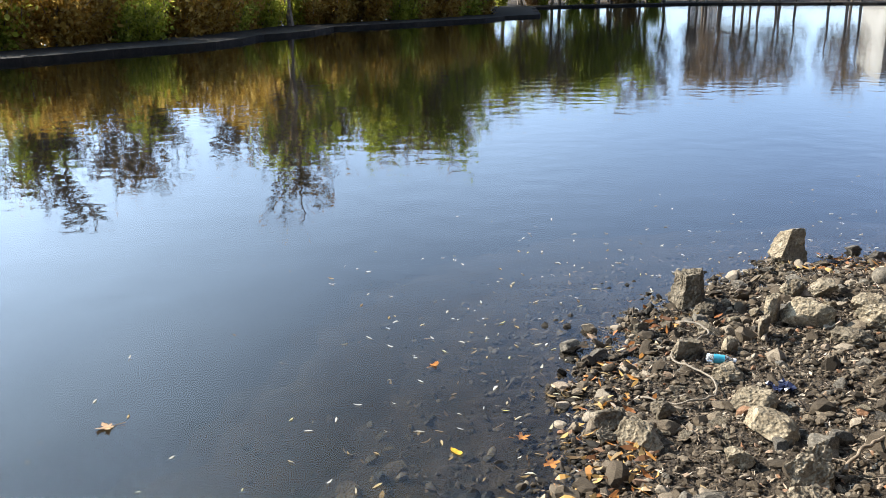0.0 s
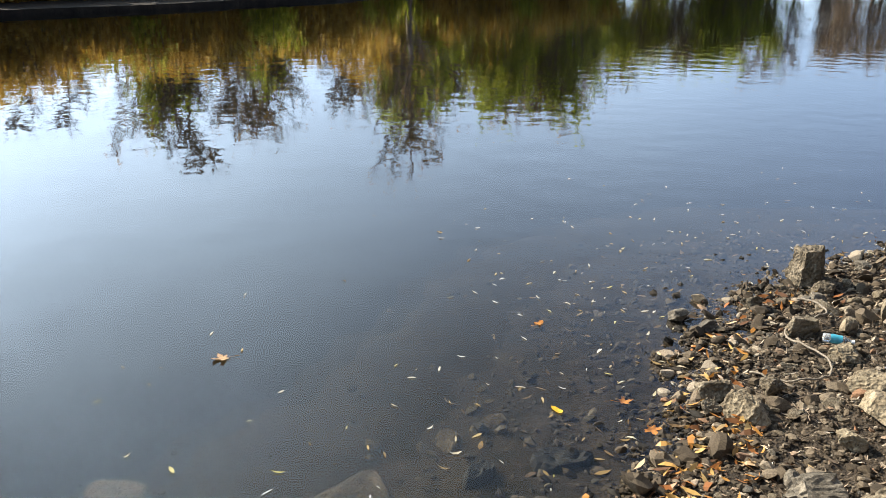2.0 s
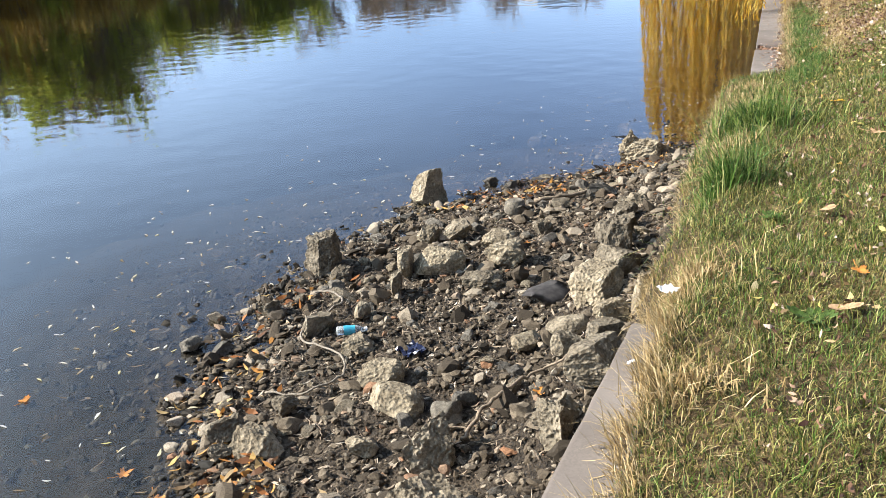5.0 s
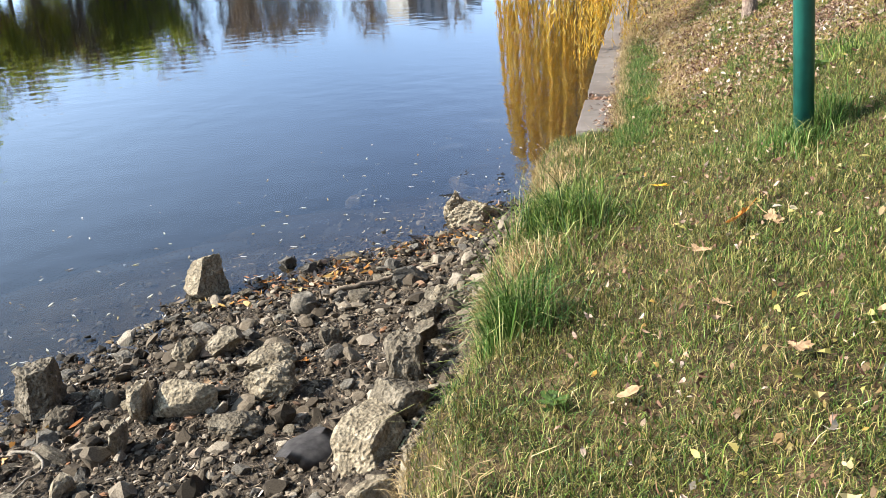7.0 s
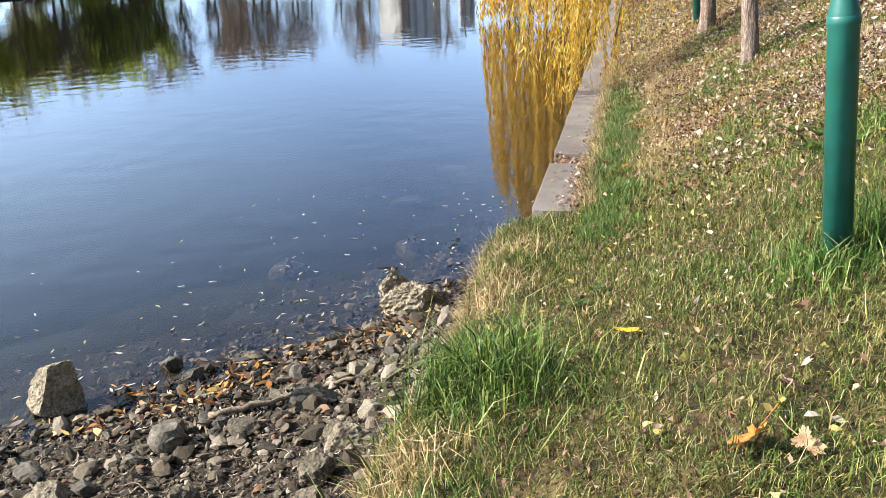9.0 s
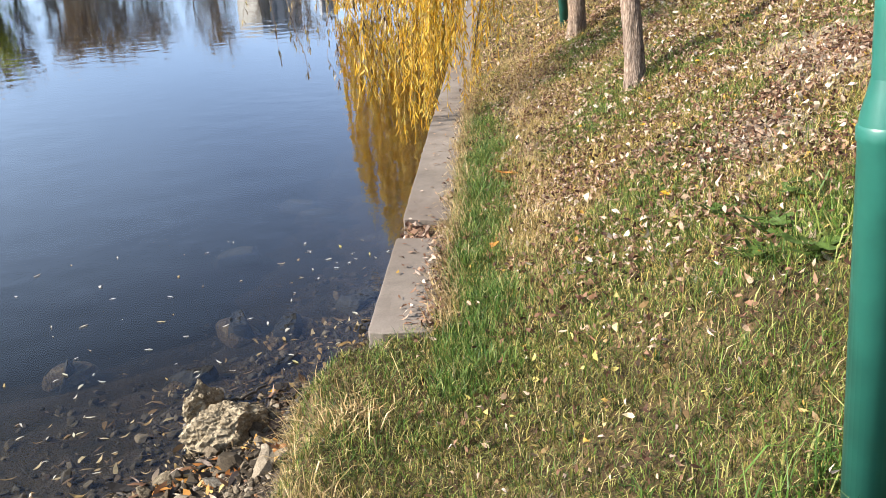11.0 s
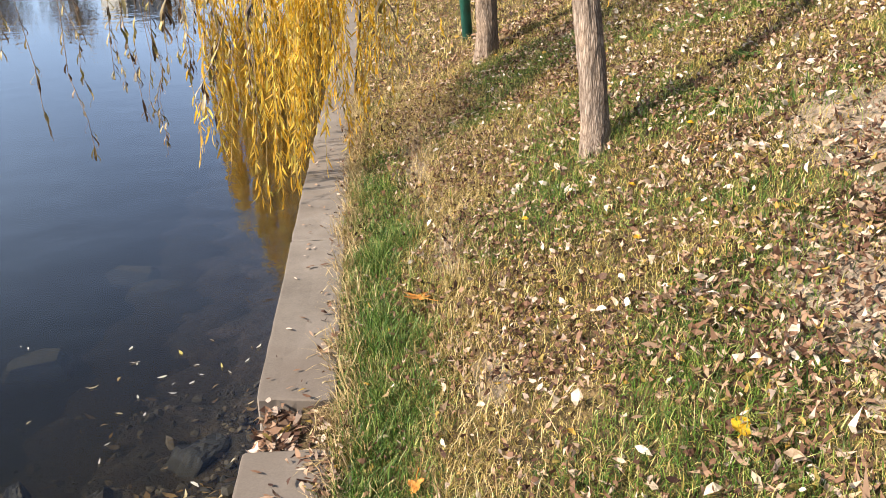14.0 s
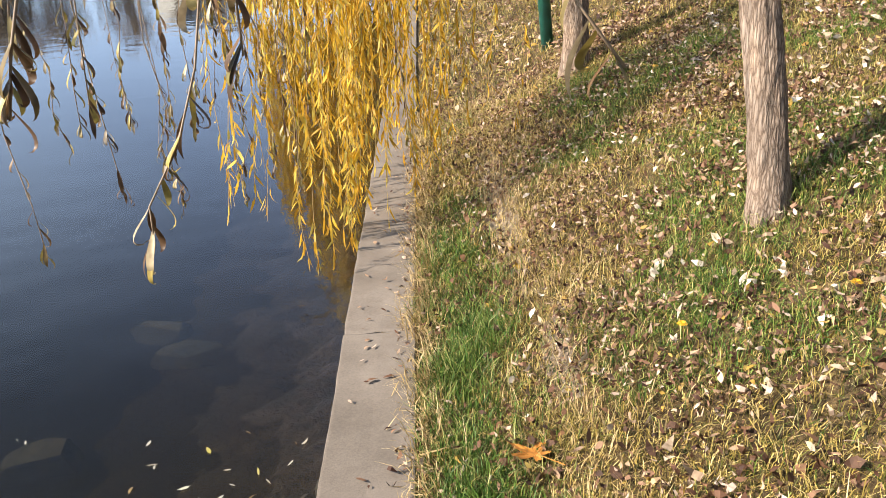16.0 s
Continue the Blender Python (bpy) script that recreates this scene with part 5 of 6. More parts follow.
def crumpled(name, x, y, size, mat, label, category, seed, z=None):
    bm = bmesh.new()
    bmesh.ops.create_grid(bm, x_segments=10, y_segments=8, size=1)
    for vtx in bm.verts:
        c = vtx.co
        q = Vector((c.x * 1.6 + seed, c.y * 1.6, seed))
        c.z = abs(noise.noise(q)) * 0.9 + noise.noise(q * 3) * 0.25
        c.x += noise.noise(q * 2) * 0.3
        vtx.co = c * size
    bmesh.ops.solidify(bm, geom=bm.faces[:], thickness=0.002)
    u, v = x * U[0] + y * U[1], x * V[0] + y * V[1]
    thing(name, (x, y, (float(ground(u, v)) if z is None else z) + 0.005), label, category, me=from_bm(name, bm, mat), turn=seed)


crumpled("paper_scrap", 2.8, 3.45, 0.034, plain("white_paper", (0.78, 0.77, 0.75), 0.7), "crumpled white paper on the end of the coping", "paper", 2.0, 1.12)
crumpled("foil_bag", 2.2, 5.3, 0.07, plain("black_foil", (0.02, 0.025, 0.06), 0.25), "crumpled dark blue plastic bag among stones", "bag", 5.0)
bm = bmesh.new()
bmesh.ops.create_cube(bm, size=1)
bmesh.ops.bevel(bm, geom=bm.edges[:], offset=0.12, segments=2, affect="EDGES")
bmesh.ops.scale(bm, verts=bm.verts, vec=(0.035, 0.012, 0.006))
thing("plastic_stub", (2.33, 2.98, 1.128), "small white plastic stub on the coping", "litter", me=from_bm("plastic_stub", bm, plain("white_stub", (0.8, 0.8, 0.8), 0.5)), turn=0.3)

# sunken stones and slabs further out
for k, (x, y, w, h) in enumerate(((-1.0, 3.85, 0.42, 0.1), (7.15, 9.85, 0.5, 0.16), (6.85, 10.2, 0.45, 0.14), (6.2, 9.6, 0.4, 0.12), (7.2, 9.0, 0.5, 0.2), (5.6, 10.4, 0.4, 0.12), (-0.3, 4.6, 0.3, 0.08), (-0.55, 4.35, 0.25, 0.08), (1.35, 8.1, 0.34, 0.12), (-2.2, 3.6, 0.35, 0.1), (0.2, 4.1, 0.22, 0.06), (7.4, 9.35, 0.4, 0.18))):
    u, v = x * U[0] + y * U[1], x * V[0] + y * V[1]
    rock_at(x, y, w, h, 300 + k, "flat dark stone sunk in the shallows", 0.7, 40 * k, cuts=6, rough=0.025, mat=M_MUD, name="sunken_stone", z=min(max(float(ground(u, v)), -0.4), -h - 0.05))


# ---- lamp posts ----
def lamp_post(x, y, seed):
    u, v = x * U[0] + y * U[1], x * V[0] + y * V[1]
    g = float(ground(u, v))
    base = thing("lamp_post", (x, y, g), "dark green painted metal lamp post standing in the grass", "lamp post", "lamp posts along the bank")
    base.rotation_euler = Euler((radians(-2.5), radians(-4.5), 0))

    def turned(profile):
        vs, ts = lathe([(z, r) for r, z in profile], 28)
        return [(b_, c_, a_) for a_, b_, c_ in vs], ts
    for name, prof, lab in (("base_tube", [(0.0, -0.1), (0.055, -0.1), (0.055, 0.93), (0.0585, 0.935), (0.0585, 0.96), (0.055, 0.965)], ""),
                            ("collar", [(0.055, 0.965), (0.053, 0.98), (0.04, 1.035), (0.037, 1.05)], "tapered green collar"),
                            ("upper_tube", [(0.0365, 1.04), (0.0365, 3.4), (0.033, 3.42), (0.0, 3.43)], "")):
        vs, ts = turned(prof)
        part(name, tri_mesh(name, vs, ts, M_GREEN, smooth=True), base, lab)


lamp_post(6.14, 4.99, 1)
lamp_post(12.5, 12.38, 2)


# ---- willows ----
def bend(p0, p1, p2, n):
    return [(Vector(p0) * (1 - t) ** 2 + Vector(p1) * 2 * t * (1 - t) + Vector(p2) * t * t) for t in np.linspace(0, 1, n)]


def strands(tops, tips, mat, leaf=(0.06, 0.11), every=0.028, seed=0, stem=0.0022):
    """Hanging shoots with narrow leaves: one mesh of stems and leaves."""
    r = np.random.default_rng(seed)
    pieces, spots, yaw, tilt, size = [], [], [], [], []
    for a, b in zip(tops, tips):
        a, b = Vector(a), Vector(b)
        length = (b - a).length
        n = max(6, int(length / 0.16))
        mid = (a * 0.4 + b * 0.6) + Vector((r.normal(0, 0.07), r.normal(0, 0.07), 0)) * length * 0.4
        pts = bend(a, (mid.x, mid.y, mid.z + 0.15 * length), b, n)
        wob = [p + Vector((math.sin(k * 1.1 + seed), math.cos(k * 1.3 + a.x * 9), 0)) * 0.012 for k, p in enumerate(pts)]
        pieces.append(tube(wob, [stem * (1.6 - k / n) for k in range(n)], 4, cap=False))
        m = int(length * 0.85 / every)
        for f in r.uniform(0.12, 1.0, m):
            k = min(int(f * (n - 1)), n - 2)
            p = wob[k].lerp(wob[k + 1], f * (n - 1) - k)
            spots.append(p)
            yaw.append(r.uniform(0, 6.283))
            tilt.append(r.normal(-1.22, 0.26))
            size.append(r.uniform(*leaf))
    n = len(spots)
    size, yaw, tilt = np.array(size), np.array(yaw), np.array(tilt)
    d = np.stack([np.cos(yaw) * np.cos(tilt), np.sin(yaw) * np.cos(tilt), np.sin(tilt)], -1)
    lv, lt = leaves_arrays(np.array([tuple(p) for p in spots]) + d * size[:, None] * 0.5, size, size * r.uniform(0.1, 0.17, n), yaw, tilt, r.uniform(0, 6.283, n), r.normal(0, 0.35, n), r)
    sv, st = joined(pieces)
    v = np.concatenate([np.array(sv), lv])
    t = np.concatenate([np.array(st), lt + len(sv)])
    idx = np.concatenate([np.zeros(len(st)), np.ones(len(lt))])
    return v, t, idx


M_SHOOT = plain("willow_shoot", (0.36, 0.25, 0.08), 0.6)
M_BROWNSHOOT = plain("brown_willow_shoot", (0.2, 0.14, 0.09), 0.6)


def hang(name, parent, base, tops, tips, mat, seed, leaf=(0.06, 0.11), every=0.028, stem=0.0022, shoot=None, label="", joint=False):
    groups = [(tops, tips)] if joint else [([p], [q]) for p, q in zip(tops, tips)]
    for k, (p, q) in enumerate(groups):
        v, t, idx = strands(p, q, mat, leaf, every, seed * 50 + k, stem)
        ob = part(name, tri_mesh(name, v - np.array(base), t, [shoot or M_SHOOT, mat], idx), parent, label)
        if joint:
            tagged(ob, kind="stuff")


def willow_trunk(base, way, height, radius, seed, sides=26, label="grey-brown ridged bark"):
    x, y, z = base
    root = thing("willow_tree", base, "weeping willow with ridged grey bark and yellow hanging shoots", "tree", "willows along the bank")
    n = 64
    pts, rad = [], []
    for k in range(n):
        f = k / (n - 1)
        h = f * height - 0.12
        pts.append((way[0] * h + 0.03 * math.sin(f * 7 + seed), way[1] * h + 0.03 * math.cos(f * 6 + seed), h))
        rad.append(radius * (1.0 - 0.25 * f + 0.35 * math.exp(-max(h, 0) / 0.09)))
    v, t = tube(pts, rad, sides, 0.13, seed)
    part("trunk", tri_mesh("trunk", v, t, M_BARK), root, label)
    return root, Vector(pts[-1])


def limb(root, a, b, c, r0, r1, seed):
    pts = bend(a, b, c, 18)
    v, t = tube(pts, [r0 + (r1 - r0) * k / 17 for k in range(18)], 9, 0.1, seed)
    part("limb", tri_mesh("limb", v, t, M_BARK), root)
    return pts


B1 = (9.46, 8.58, float(ground(12.657, 1.693)) - 0.02)
w1, top1 = willow_trunk(B1, (0.05, 0.21), 3.1, 0.07, 1)
B2 = (11.76, 11.47, float(ground(16.348, 1.586)) - 0.02)
w2, top2 = willow_trunk(B2, (-0.08, -0.06), 3.3, 0.093, 2)


def local(base, p):
    return Vector(p) - Vector(base)


# limbs reaching over the water, high above the walk
l1 = limb(w1, top1, top1 + Vector((-0.6, 0.5, 1.4)), local(B1, (7.6, 9.7, 5.9)), 0.06, 0.02, 3)
l2 = limb(w1, top1, top1 + Vector((0.3, 0.6, 1.2)), local(B1, (9.2, 11.0, 6.2)), 0.06, 0.02, 4)
l3 = limb(w1, l1[6], l1[6] + Vector((-0.9, -0.5, 0.7)), local(B1, (6.4, 8.4, 5.6)), 0.035, 0.015, 5)
l4 = limb(w2, top2, top2 + Vector((-0.9, 0.0, 1.6)), local(B2, (9.3, 11.3, 6.3)), 0.07, 0.02, 6)
l5 = limb(w2, top2, top2 + Vector((0.0, 0.8, 1.4)), local(B2, (10.3, 13.2, 6.2)), 0.06, 0.02, 7)

# the yellow curtain over the coping and the water
gr = np.random.default_rng(21)


def curtain(parent, base, n, around, spread, low, high, mat, seed, leaf=(0.06, 0.11), every=0.026, label="", shoot=None, stem=0.0022, name="hanging_shoot"):
    """n shoots whose tips lie round a place."""
    tips = [(around[0] + gr.normal(0, spread[0]) * U[0] + gr.normal(0, spread[1]) * V[0], around[1] + gr.normal(0, spread[0]) * U[1] + gr.normal(0, spread[1]) * V[1], gr.uniform(*low)) for _ in range(n)]
    tops = [(x + gr.normal(0.12, 0.15), y + gr.normal(0.0, 0.15), gr.uniform(*high)) for x, y, _ in tips]
    hang(name, parent, base, tops, tips, mat, seed, leaf, every, stem, shoot, label)


curtain(w2, B2, 13, (9.15, 10.94), (0.14, 0.1), (0.9, 1.35), (3.6, 4.6), M_WILLOW, 31)
curtain(w2, B2, 22, (9.50, 11.04), (0.25, 0.14), (1.05, 1.8), (3.8, 5.2), M_WILLOW, 32)
curtain(w2, B2, 30, (9.85, 11.34), (0.3, 0.16), (1.2, 2.0), (3.8, 5.4), M_WILLOW, 33)
curtain(w2, B2, 16, (9.60, 11.64), (0.35, 0.2), (1.1, 1.9), (4.0, 5.4), M_WILLOW, 34)
curtain(w2, B2, 7, (10.25, 11.09), (0.2, 0.06), (1.35, 1.8), (3.6, 5.0), M_WILLOW, 35)
curtain(w1, B1, 8, (8.6, 10.82), (0.1, 0.12), (1.3, 1.55), (3.4, 4.4), M_WILLOW, 37, every=0.035)
# sparse withered shoots nearer the walk
curtain(w1, B1, 5, (10.6, 9.0), (0.5, 0.3), (2.2, 2.6), (3.8, 5.0), M_WILLOW, 41, (0.06, 0.1), 0.07)


def close_shoot(points, leaves, seed):
    """A thin shoot hanging near the walk, with few broad, curled leaves."""
    r = np.random.default_rng(seed)
    pts = [Vector(p) for p in points]
    v, t = tube([p - Vector(B1) for p in pts], [0.0022 - 0.0012 * k / len(pts) for k in range(len(pts))], 6)
    root = part("hanging_shoot", tri_mesh("hanging_shoot", v, t, M_BROWNSHOOT, smooth=True), w1, "thin brown shoot with few curled leaves")
    for k in range(leaves):
        f = r.uniform(0.45, 1.0) * (len(pts) - 1)
        i_ = min(int(f), len(pts) - 2)
        p = pts[i_].lerp(pts[i_ + 1], f - i_) - Vector(B1)
        a_, l, c, w = r.uniform(0, 6.283), r.uniform(0.045, 0.085), r.uniform(0.4, 1.7), r.uniform(0.003, 0.0055)
        vs, ts = [], []
        for s in range(9):
            q = s / 8
            x, z = l * (0.5 * q - 0.25 * q * q + 0.16 * c * math.sin(q * 4.0) * q), l * (-0.95 * q + c * 0.3 * q ** 4)
            wid = w * math.sin(math.pi * min(1, 0.08 + q * 0.95)) + 0.0004
            for side_ in (-1, 0, 1):
                y = wid * side_
                vs.append((p.x + x * math.cos(a_) - y * math.sin(a_), p.y + x * math.sin(a_) + y * math.cos(a_), p.z + z + abs(side_) * wid * 0.5))
        for s in range(8):
            for side_ in (0, 1):
                q = s * 3 + side_
                ts += [(q, q + 1, q + 4), (q, q + 4, q + 3)]
        part("leaf", tri_mesh("leaf", vs, ts, M_CURLED, smooth=True), root)


close_shoot([(6.6, 8.3, 5.2), (6.85, 7.98, 3.4), (6.847, 7.933, 2.72), (6.812, 7.934, 2.605), (6.798, 7.929, 2.545)], 12, 1)
close_shoot([(6.9, 8.5, 5.2), (7.1, 8.15, 3.4), (7.085, 8.097, 2.645), (7.062, 8.094, 2.542), (7.025, 8.091, 2.453), (6.977, 8.09, 2.385), (6.971, 8.076, 2.34)], 16, 2)
close_shoot([(6.9, 8.3, 5.2), (6.95, 7.85, 3.4), (6.9, 7.75, 2.75), (6.9, 7.742, 2.66)], 9, 3)
close_shoot([(6.95, 8.4, 5.2), (7.05, 7.95, 3.4), (7.02, 7.9, 2.7), (7.017, 7.89, 2.58)], 10, 4)
close_shoot([(7.6, 8.3, 5.2), (7.15, 7.6, 3.4), (7.121, 7.545, 2.64), (7.14, 7.51, 2.59)], 5, 5)

wr = np.random.default_rng(17)
for k, (cx, cy, s, low) in enumerate([(7.95, 10.15, 0.3, 1.75)] * 12 + [(7.4, 9.4, 0.22, 2.0)] * 8 + [(7.05, 8.65, 0.14, 2.3)] * 4 + [(8.3, 10.6, 0.25, 1.6)] * 8):
    x, y, z = cx + wr.normal(0, s), cy + wr.normal(0, s), low + wr.uniform(-0.1, 0.45)
    dx, dy = wr.normal(0, 0.06), wr.normal(0, 0.06)
    close_shoot([(x + 0.1, y + 0.1, z + 2.4), (x + dx, y + dy, z + 0.9), (x + dx * 0.8, y + dy * 0.5, z + 0.55), (x + dx * 0.2, y + dy, z + 0.3), (x + dx * 0.3, y, z + 0.14), (x, y, z)], int(wr.integers(12, 22)), 20 + k)


# ---- the far willow over the water ----
def far_willow(x, y, height, spread, seed, mat, n=150):
    r = np.random.default_rng(seed)
    u, v = x * U[0] + y * U[1], x * V[0] + y * V[1]
    base = (x, y, float(land(u, v)))
    root = thing("willow_tree", base, "large golden weeping willow trailing over the pond", "tree", "willows along the bank")
    v_, t_ = tube([(0, 0, -0.2), (0.1, 0.1, height * 0.25), (-0.3, 0.2, height * 0.55), (-0.2, 0.1, height * 0.9)], [0.32, 0.26, 0.18, 0.06], 12, 0.1, seed)
    part("trunk", tri_mesh("trunk", v_, t_, M_BARK), root)
    tops, tips = [], []
    for _ in range(n):
        a, q = r.uniform(0, 6.283), math.sqrt(r.uniform(0.02, 1)) * spread
        zt = height * (1 - 0.45 * (q / spread) ** 2) * r.uniform(0.8, 1.0)
        px, py = x + math.cos(a) * q, y + math.sin(a) * q
        tops.append((px * 0.85 + x * 0.15, py * 0.85 + y * 0.15, base[2] + zt))
        tips.append((px + r.normal(0, 0.1), py + r.normal(0, 0.1), max(0.25, base[2] - 1.0 + r.uniform(0, zt * 0.55) * (1 - 0.5 * q / spread))))
    for k in range(5):
        hang("curtain_of_shoots", root, base, tops[k::5], tips[k::5], mat, seed + k, (0.2, 0.36), 0.04, 0.008, joint=True)
    for k in range(7):
        a = k * 0.9
        q = bend((0, 0, height * 0.4), (math.cos(a) * spread * 0.4, math.sin(a) * spread * 0.4, height * 0.95), (math.cos(a) * spread * 0.8, math.sin(a) * spread * 0.8, height * 0.8), 8)
        v_, t_ = tube(q, [0.1 - 0.01 * i_ for i_ in range(8)], 7)
        part("limb", tri_mesh("limb", v_, t_, M_BARK), root)


far_willow(23.2, 29.9, 12.5, 3.3, 60, M_WILLOW, 300)
far_willow(30.0, 34.5, 12.0, 4.0, 70, M_WILLOW, 220)


# ---- far shore: revetment, trees, bushes and buildings ----
def strip_wall(pts, width, low, top, mat, label):
    bm = bmesh.new()
    rows = []
    for k, p in enumerate(pts):
        p = Vector((*p, 0))
        d = (Vector((*pts[min(k + 1, len(pts) - 1)], 0)) - Vector((*pts[max(k - 1, 0)], 0))).normalized()
        n = Vector((-d.y, d.x, 0))
        rows.append([bm.verts.new(q) for q in (p - n * 0.15 + Vector((0, 0, low)), p + n * 0.1 + Vector((0, 0, top)), p + n * width + Vector((0, 0, top)), p + n * width + Vector((0, 0, low)))])
    for a, b in zip(rows, rows[1:]):
        for k in range(4):
            bm.faces.new((a[k], a[(k + 1) % 4], b[(k + 1) % 4], b[k]))
    bm.faces.new(rows[0])
    bm.faces.new(rows[-1][::-1])
    tagged(new("embankment", from_bm("embankment", bm, mat)), label, "embankment", kind="structure")


# Near-black because the shade on the pond-side face is put into the colour.
M_REVET = rough_stuff("shaded_revetment", (0.007, 0.006, 0.005), (0.017, 0.014, 0.011), (0.030, 0.025, 0.019), 2.0, 14.0, 0.6, 0.03, 0.9)
edge_pts = [tuple(POND[k % 13]) for k in (2, 3, 4, 5, 6, 7, 8, 9, 10, 11, 12)]
dense = []
for (ax, ay), (bx, by) in zip(edge_pts, edge_pts[1:]):
    m = max(2, int(math.hypot(bx - ax, by - ay) / 2))
    for k in range(m):
        f = k / m
        dense.append((ax + (bx - ax) * f + 0.35 * math.sin(len(dense) * 1.3), ay + (by - ay) * f + 0.35 * math.cos(len(dense) * 1.7)))
strip_wall(dense[::-1], -4.0, -0.5, 0.2, M_REVET, "low far-shore embankment, its shade put into the dark colour")


def branchy(r, height, spread, count, twigs):
    """Trunk, limbs and twigs of a leafless tree, and where its leaves would sit."""
    trunk_pts = [(r.normal(0, 0.06) * k, r.normal(0, 0.06) * k, height * 0.8 * k / 7 - (0.2 if k == 0 else 0)) for k in range(8)]
    r0 = height * 0.017
    trunk = tube(trunk_pts, [r0 * (1 - 0.11 * k) for k in range(8)], 7)
    limbs, spots = [], []
    for k in range(count):
        f = r.uniform(0.25, 1.0)
        i = f * 7
        p = Vector(trunk_pts[int(i) if i < 7 else 7])
        a, l = r.uniform(0, 6.283), height * r.uniform(0.16, 0.34) * (1.15 - 0.55 * f) * spread
        q = p + Vector((math.cos(a) * l, math.sin(a) * l, l * r.uniform(0.6, 1.5)))
        pts = bend(p, p.lerp(q, 0.5) + Vector((math.cos(a), math.sin(a), -0.3)) * l * 0.15, q, 5)
        limbs.append(tube(pts, [r0 * 0.38 * (1 - 0.17 * j_) for j_ in range(5)], 5, cap=False))
        for _ in range(twigs):
            s = pts[int(r.integers(1, 5))]
            e = s + Vector((r.normal(0, 0.5), r.normal(0, 0.5), abs(r.normal(0.5, 0.5)))) * l * 0.45
            limbs.append(tube([s, s.lerp(e, 0.5) + Vector((r.normal(0, 0.05), r.normal(0, 0.05), 0.05)), e], [r0 * 0.12, r0 * 0.09, r0 * 0.05], 4, cap=False))
            spots += [s.lerp(e, t_) for t_ in (0.4, 0.7, 1.0)]
    return trunk, joined(limbs), spots


def tree_proto(name, height, spread, count, twigs, leaves, size, mat, seed, label):
    r = np.random.default_rng(seed)
    trunk, limbs, spots = branchy(r, height, spread, count, twigs)
    root = tagged(new(name), label, "tree", "trees on the far shore")
    part("trunk", tri_mesh("trunk", *trunk, M_FARBARK), root)
    part("branchwork", tri_mesh("branchwork", *limbs, M_FARBARK), root)
    if leaves:
        k = r.integers(0, len(spots), leaves)
        pos = np.array([tuple(s) for s in spots])[k] + r.normal(0, height * 0.022, (leaves, 3))
        l = r.uniform(size * 0.6, size * 1.4, leaves)
        v, t = leaves_arrays(pos, l, l * r.uniform(0.45, 0.8, leaves), r.uniform(0, 6.283, leaves), r.normal(0, 0.8, leaves), r.uniform(0, 6.283, leaves), r.normal(0, 0.4, leaves), r)
        part("crown", tri_mesh("crown", v, t, mat), root)
    return root


M_OLIVE = leafy("olive_foliage", [(0.0, (0.130, 0.169, 0.023)), (0.5, (0.276, 0.326, 0.043)), (1.0, (0.466, 0.478, 0.084))], 0.6, 0.6)
M_OCHRE = leafy("ochre_foliage", [(0.0, (0.196, 0.105, 0.019)), (0.5, (0.377, 0.233, 0.036)), (1.0, (0.483, 0.347, 0.100))], 0.6, 0.6)
M_LIME = leafy("yellow_green_foliage", [(0.0, (0.168, 0.195, 0.019)), (0.5, (0.345, 0.371, 0.037)), (1.0, (0.504, 0.483, 0.089))], 0.6, 0.6)
M_RUST = leafy("rust_foliage", [(0.0, (0.191, 0.104, 0.040)), (0.5, (0.344, 0.217, 0.081)), (1.0, (0.459, 0.321, 0.140))], 0.6, 0.6)


def bush_proto(height, spread, leaves, size, mat, seed, label):
    """A many-stemmed bush, leafy down to the ground."""
    r = np.random.default_rng(seed)
    root = tagged(new("bush"), label, "bush", "bushes on the far shore")
    stems, spots = [], []
    for k in range(22):
        a, q = r.uniform(0, 6.283), r.uniform(0.1, 1) * spread
        tip = Vector((math.cos(a) * q, math.sin(a) * q, height * r.uniform(0.5, 1.0)))
        pts = bend((math.cos(a) * 0.1, math.sin(a) * 0.1, -0.1), (tip.x * 0.3, tip.y * 0.3, tip.z * 0.6), tip, 7)
        stems.append(tube(pts, [0.03 - 0.0035 * i_ for i_ in range(7)], 4, cap=False))
        spots += pts[1:]
    part("branchwork", tri_mesh("branchwork", *joined(stems), M_FARBARK), root)
    k = r.integers(0, len(spots), leaves)
    pos = np.array([tuple(s) for s in spots])[k] + r.normal(0, 0.28, (leaves, 3))
    pos[:, 2] = np.abs(pos[:, 2])
    l = r.uniform(size * 0.6, size * 1.4, leaves)
    v, t = leaves_arrays(pos, l, l * r.uniform(0.45, 0.8, leaves), r.uniform(0, 6.283, leaves), r.normal(0, 0.8, leaves), r.uniform(0, 6.283, leaves), r.normal(0, 0.4, leaves), r)
    part("crown", tri_mesh("crown", v, t, mat), root)
    return root


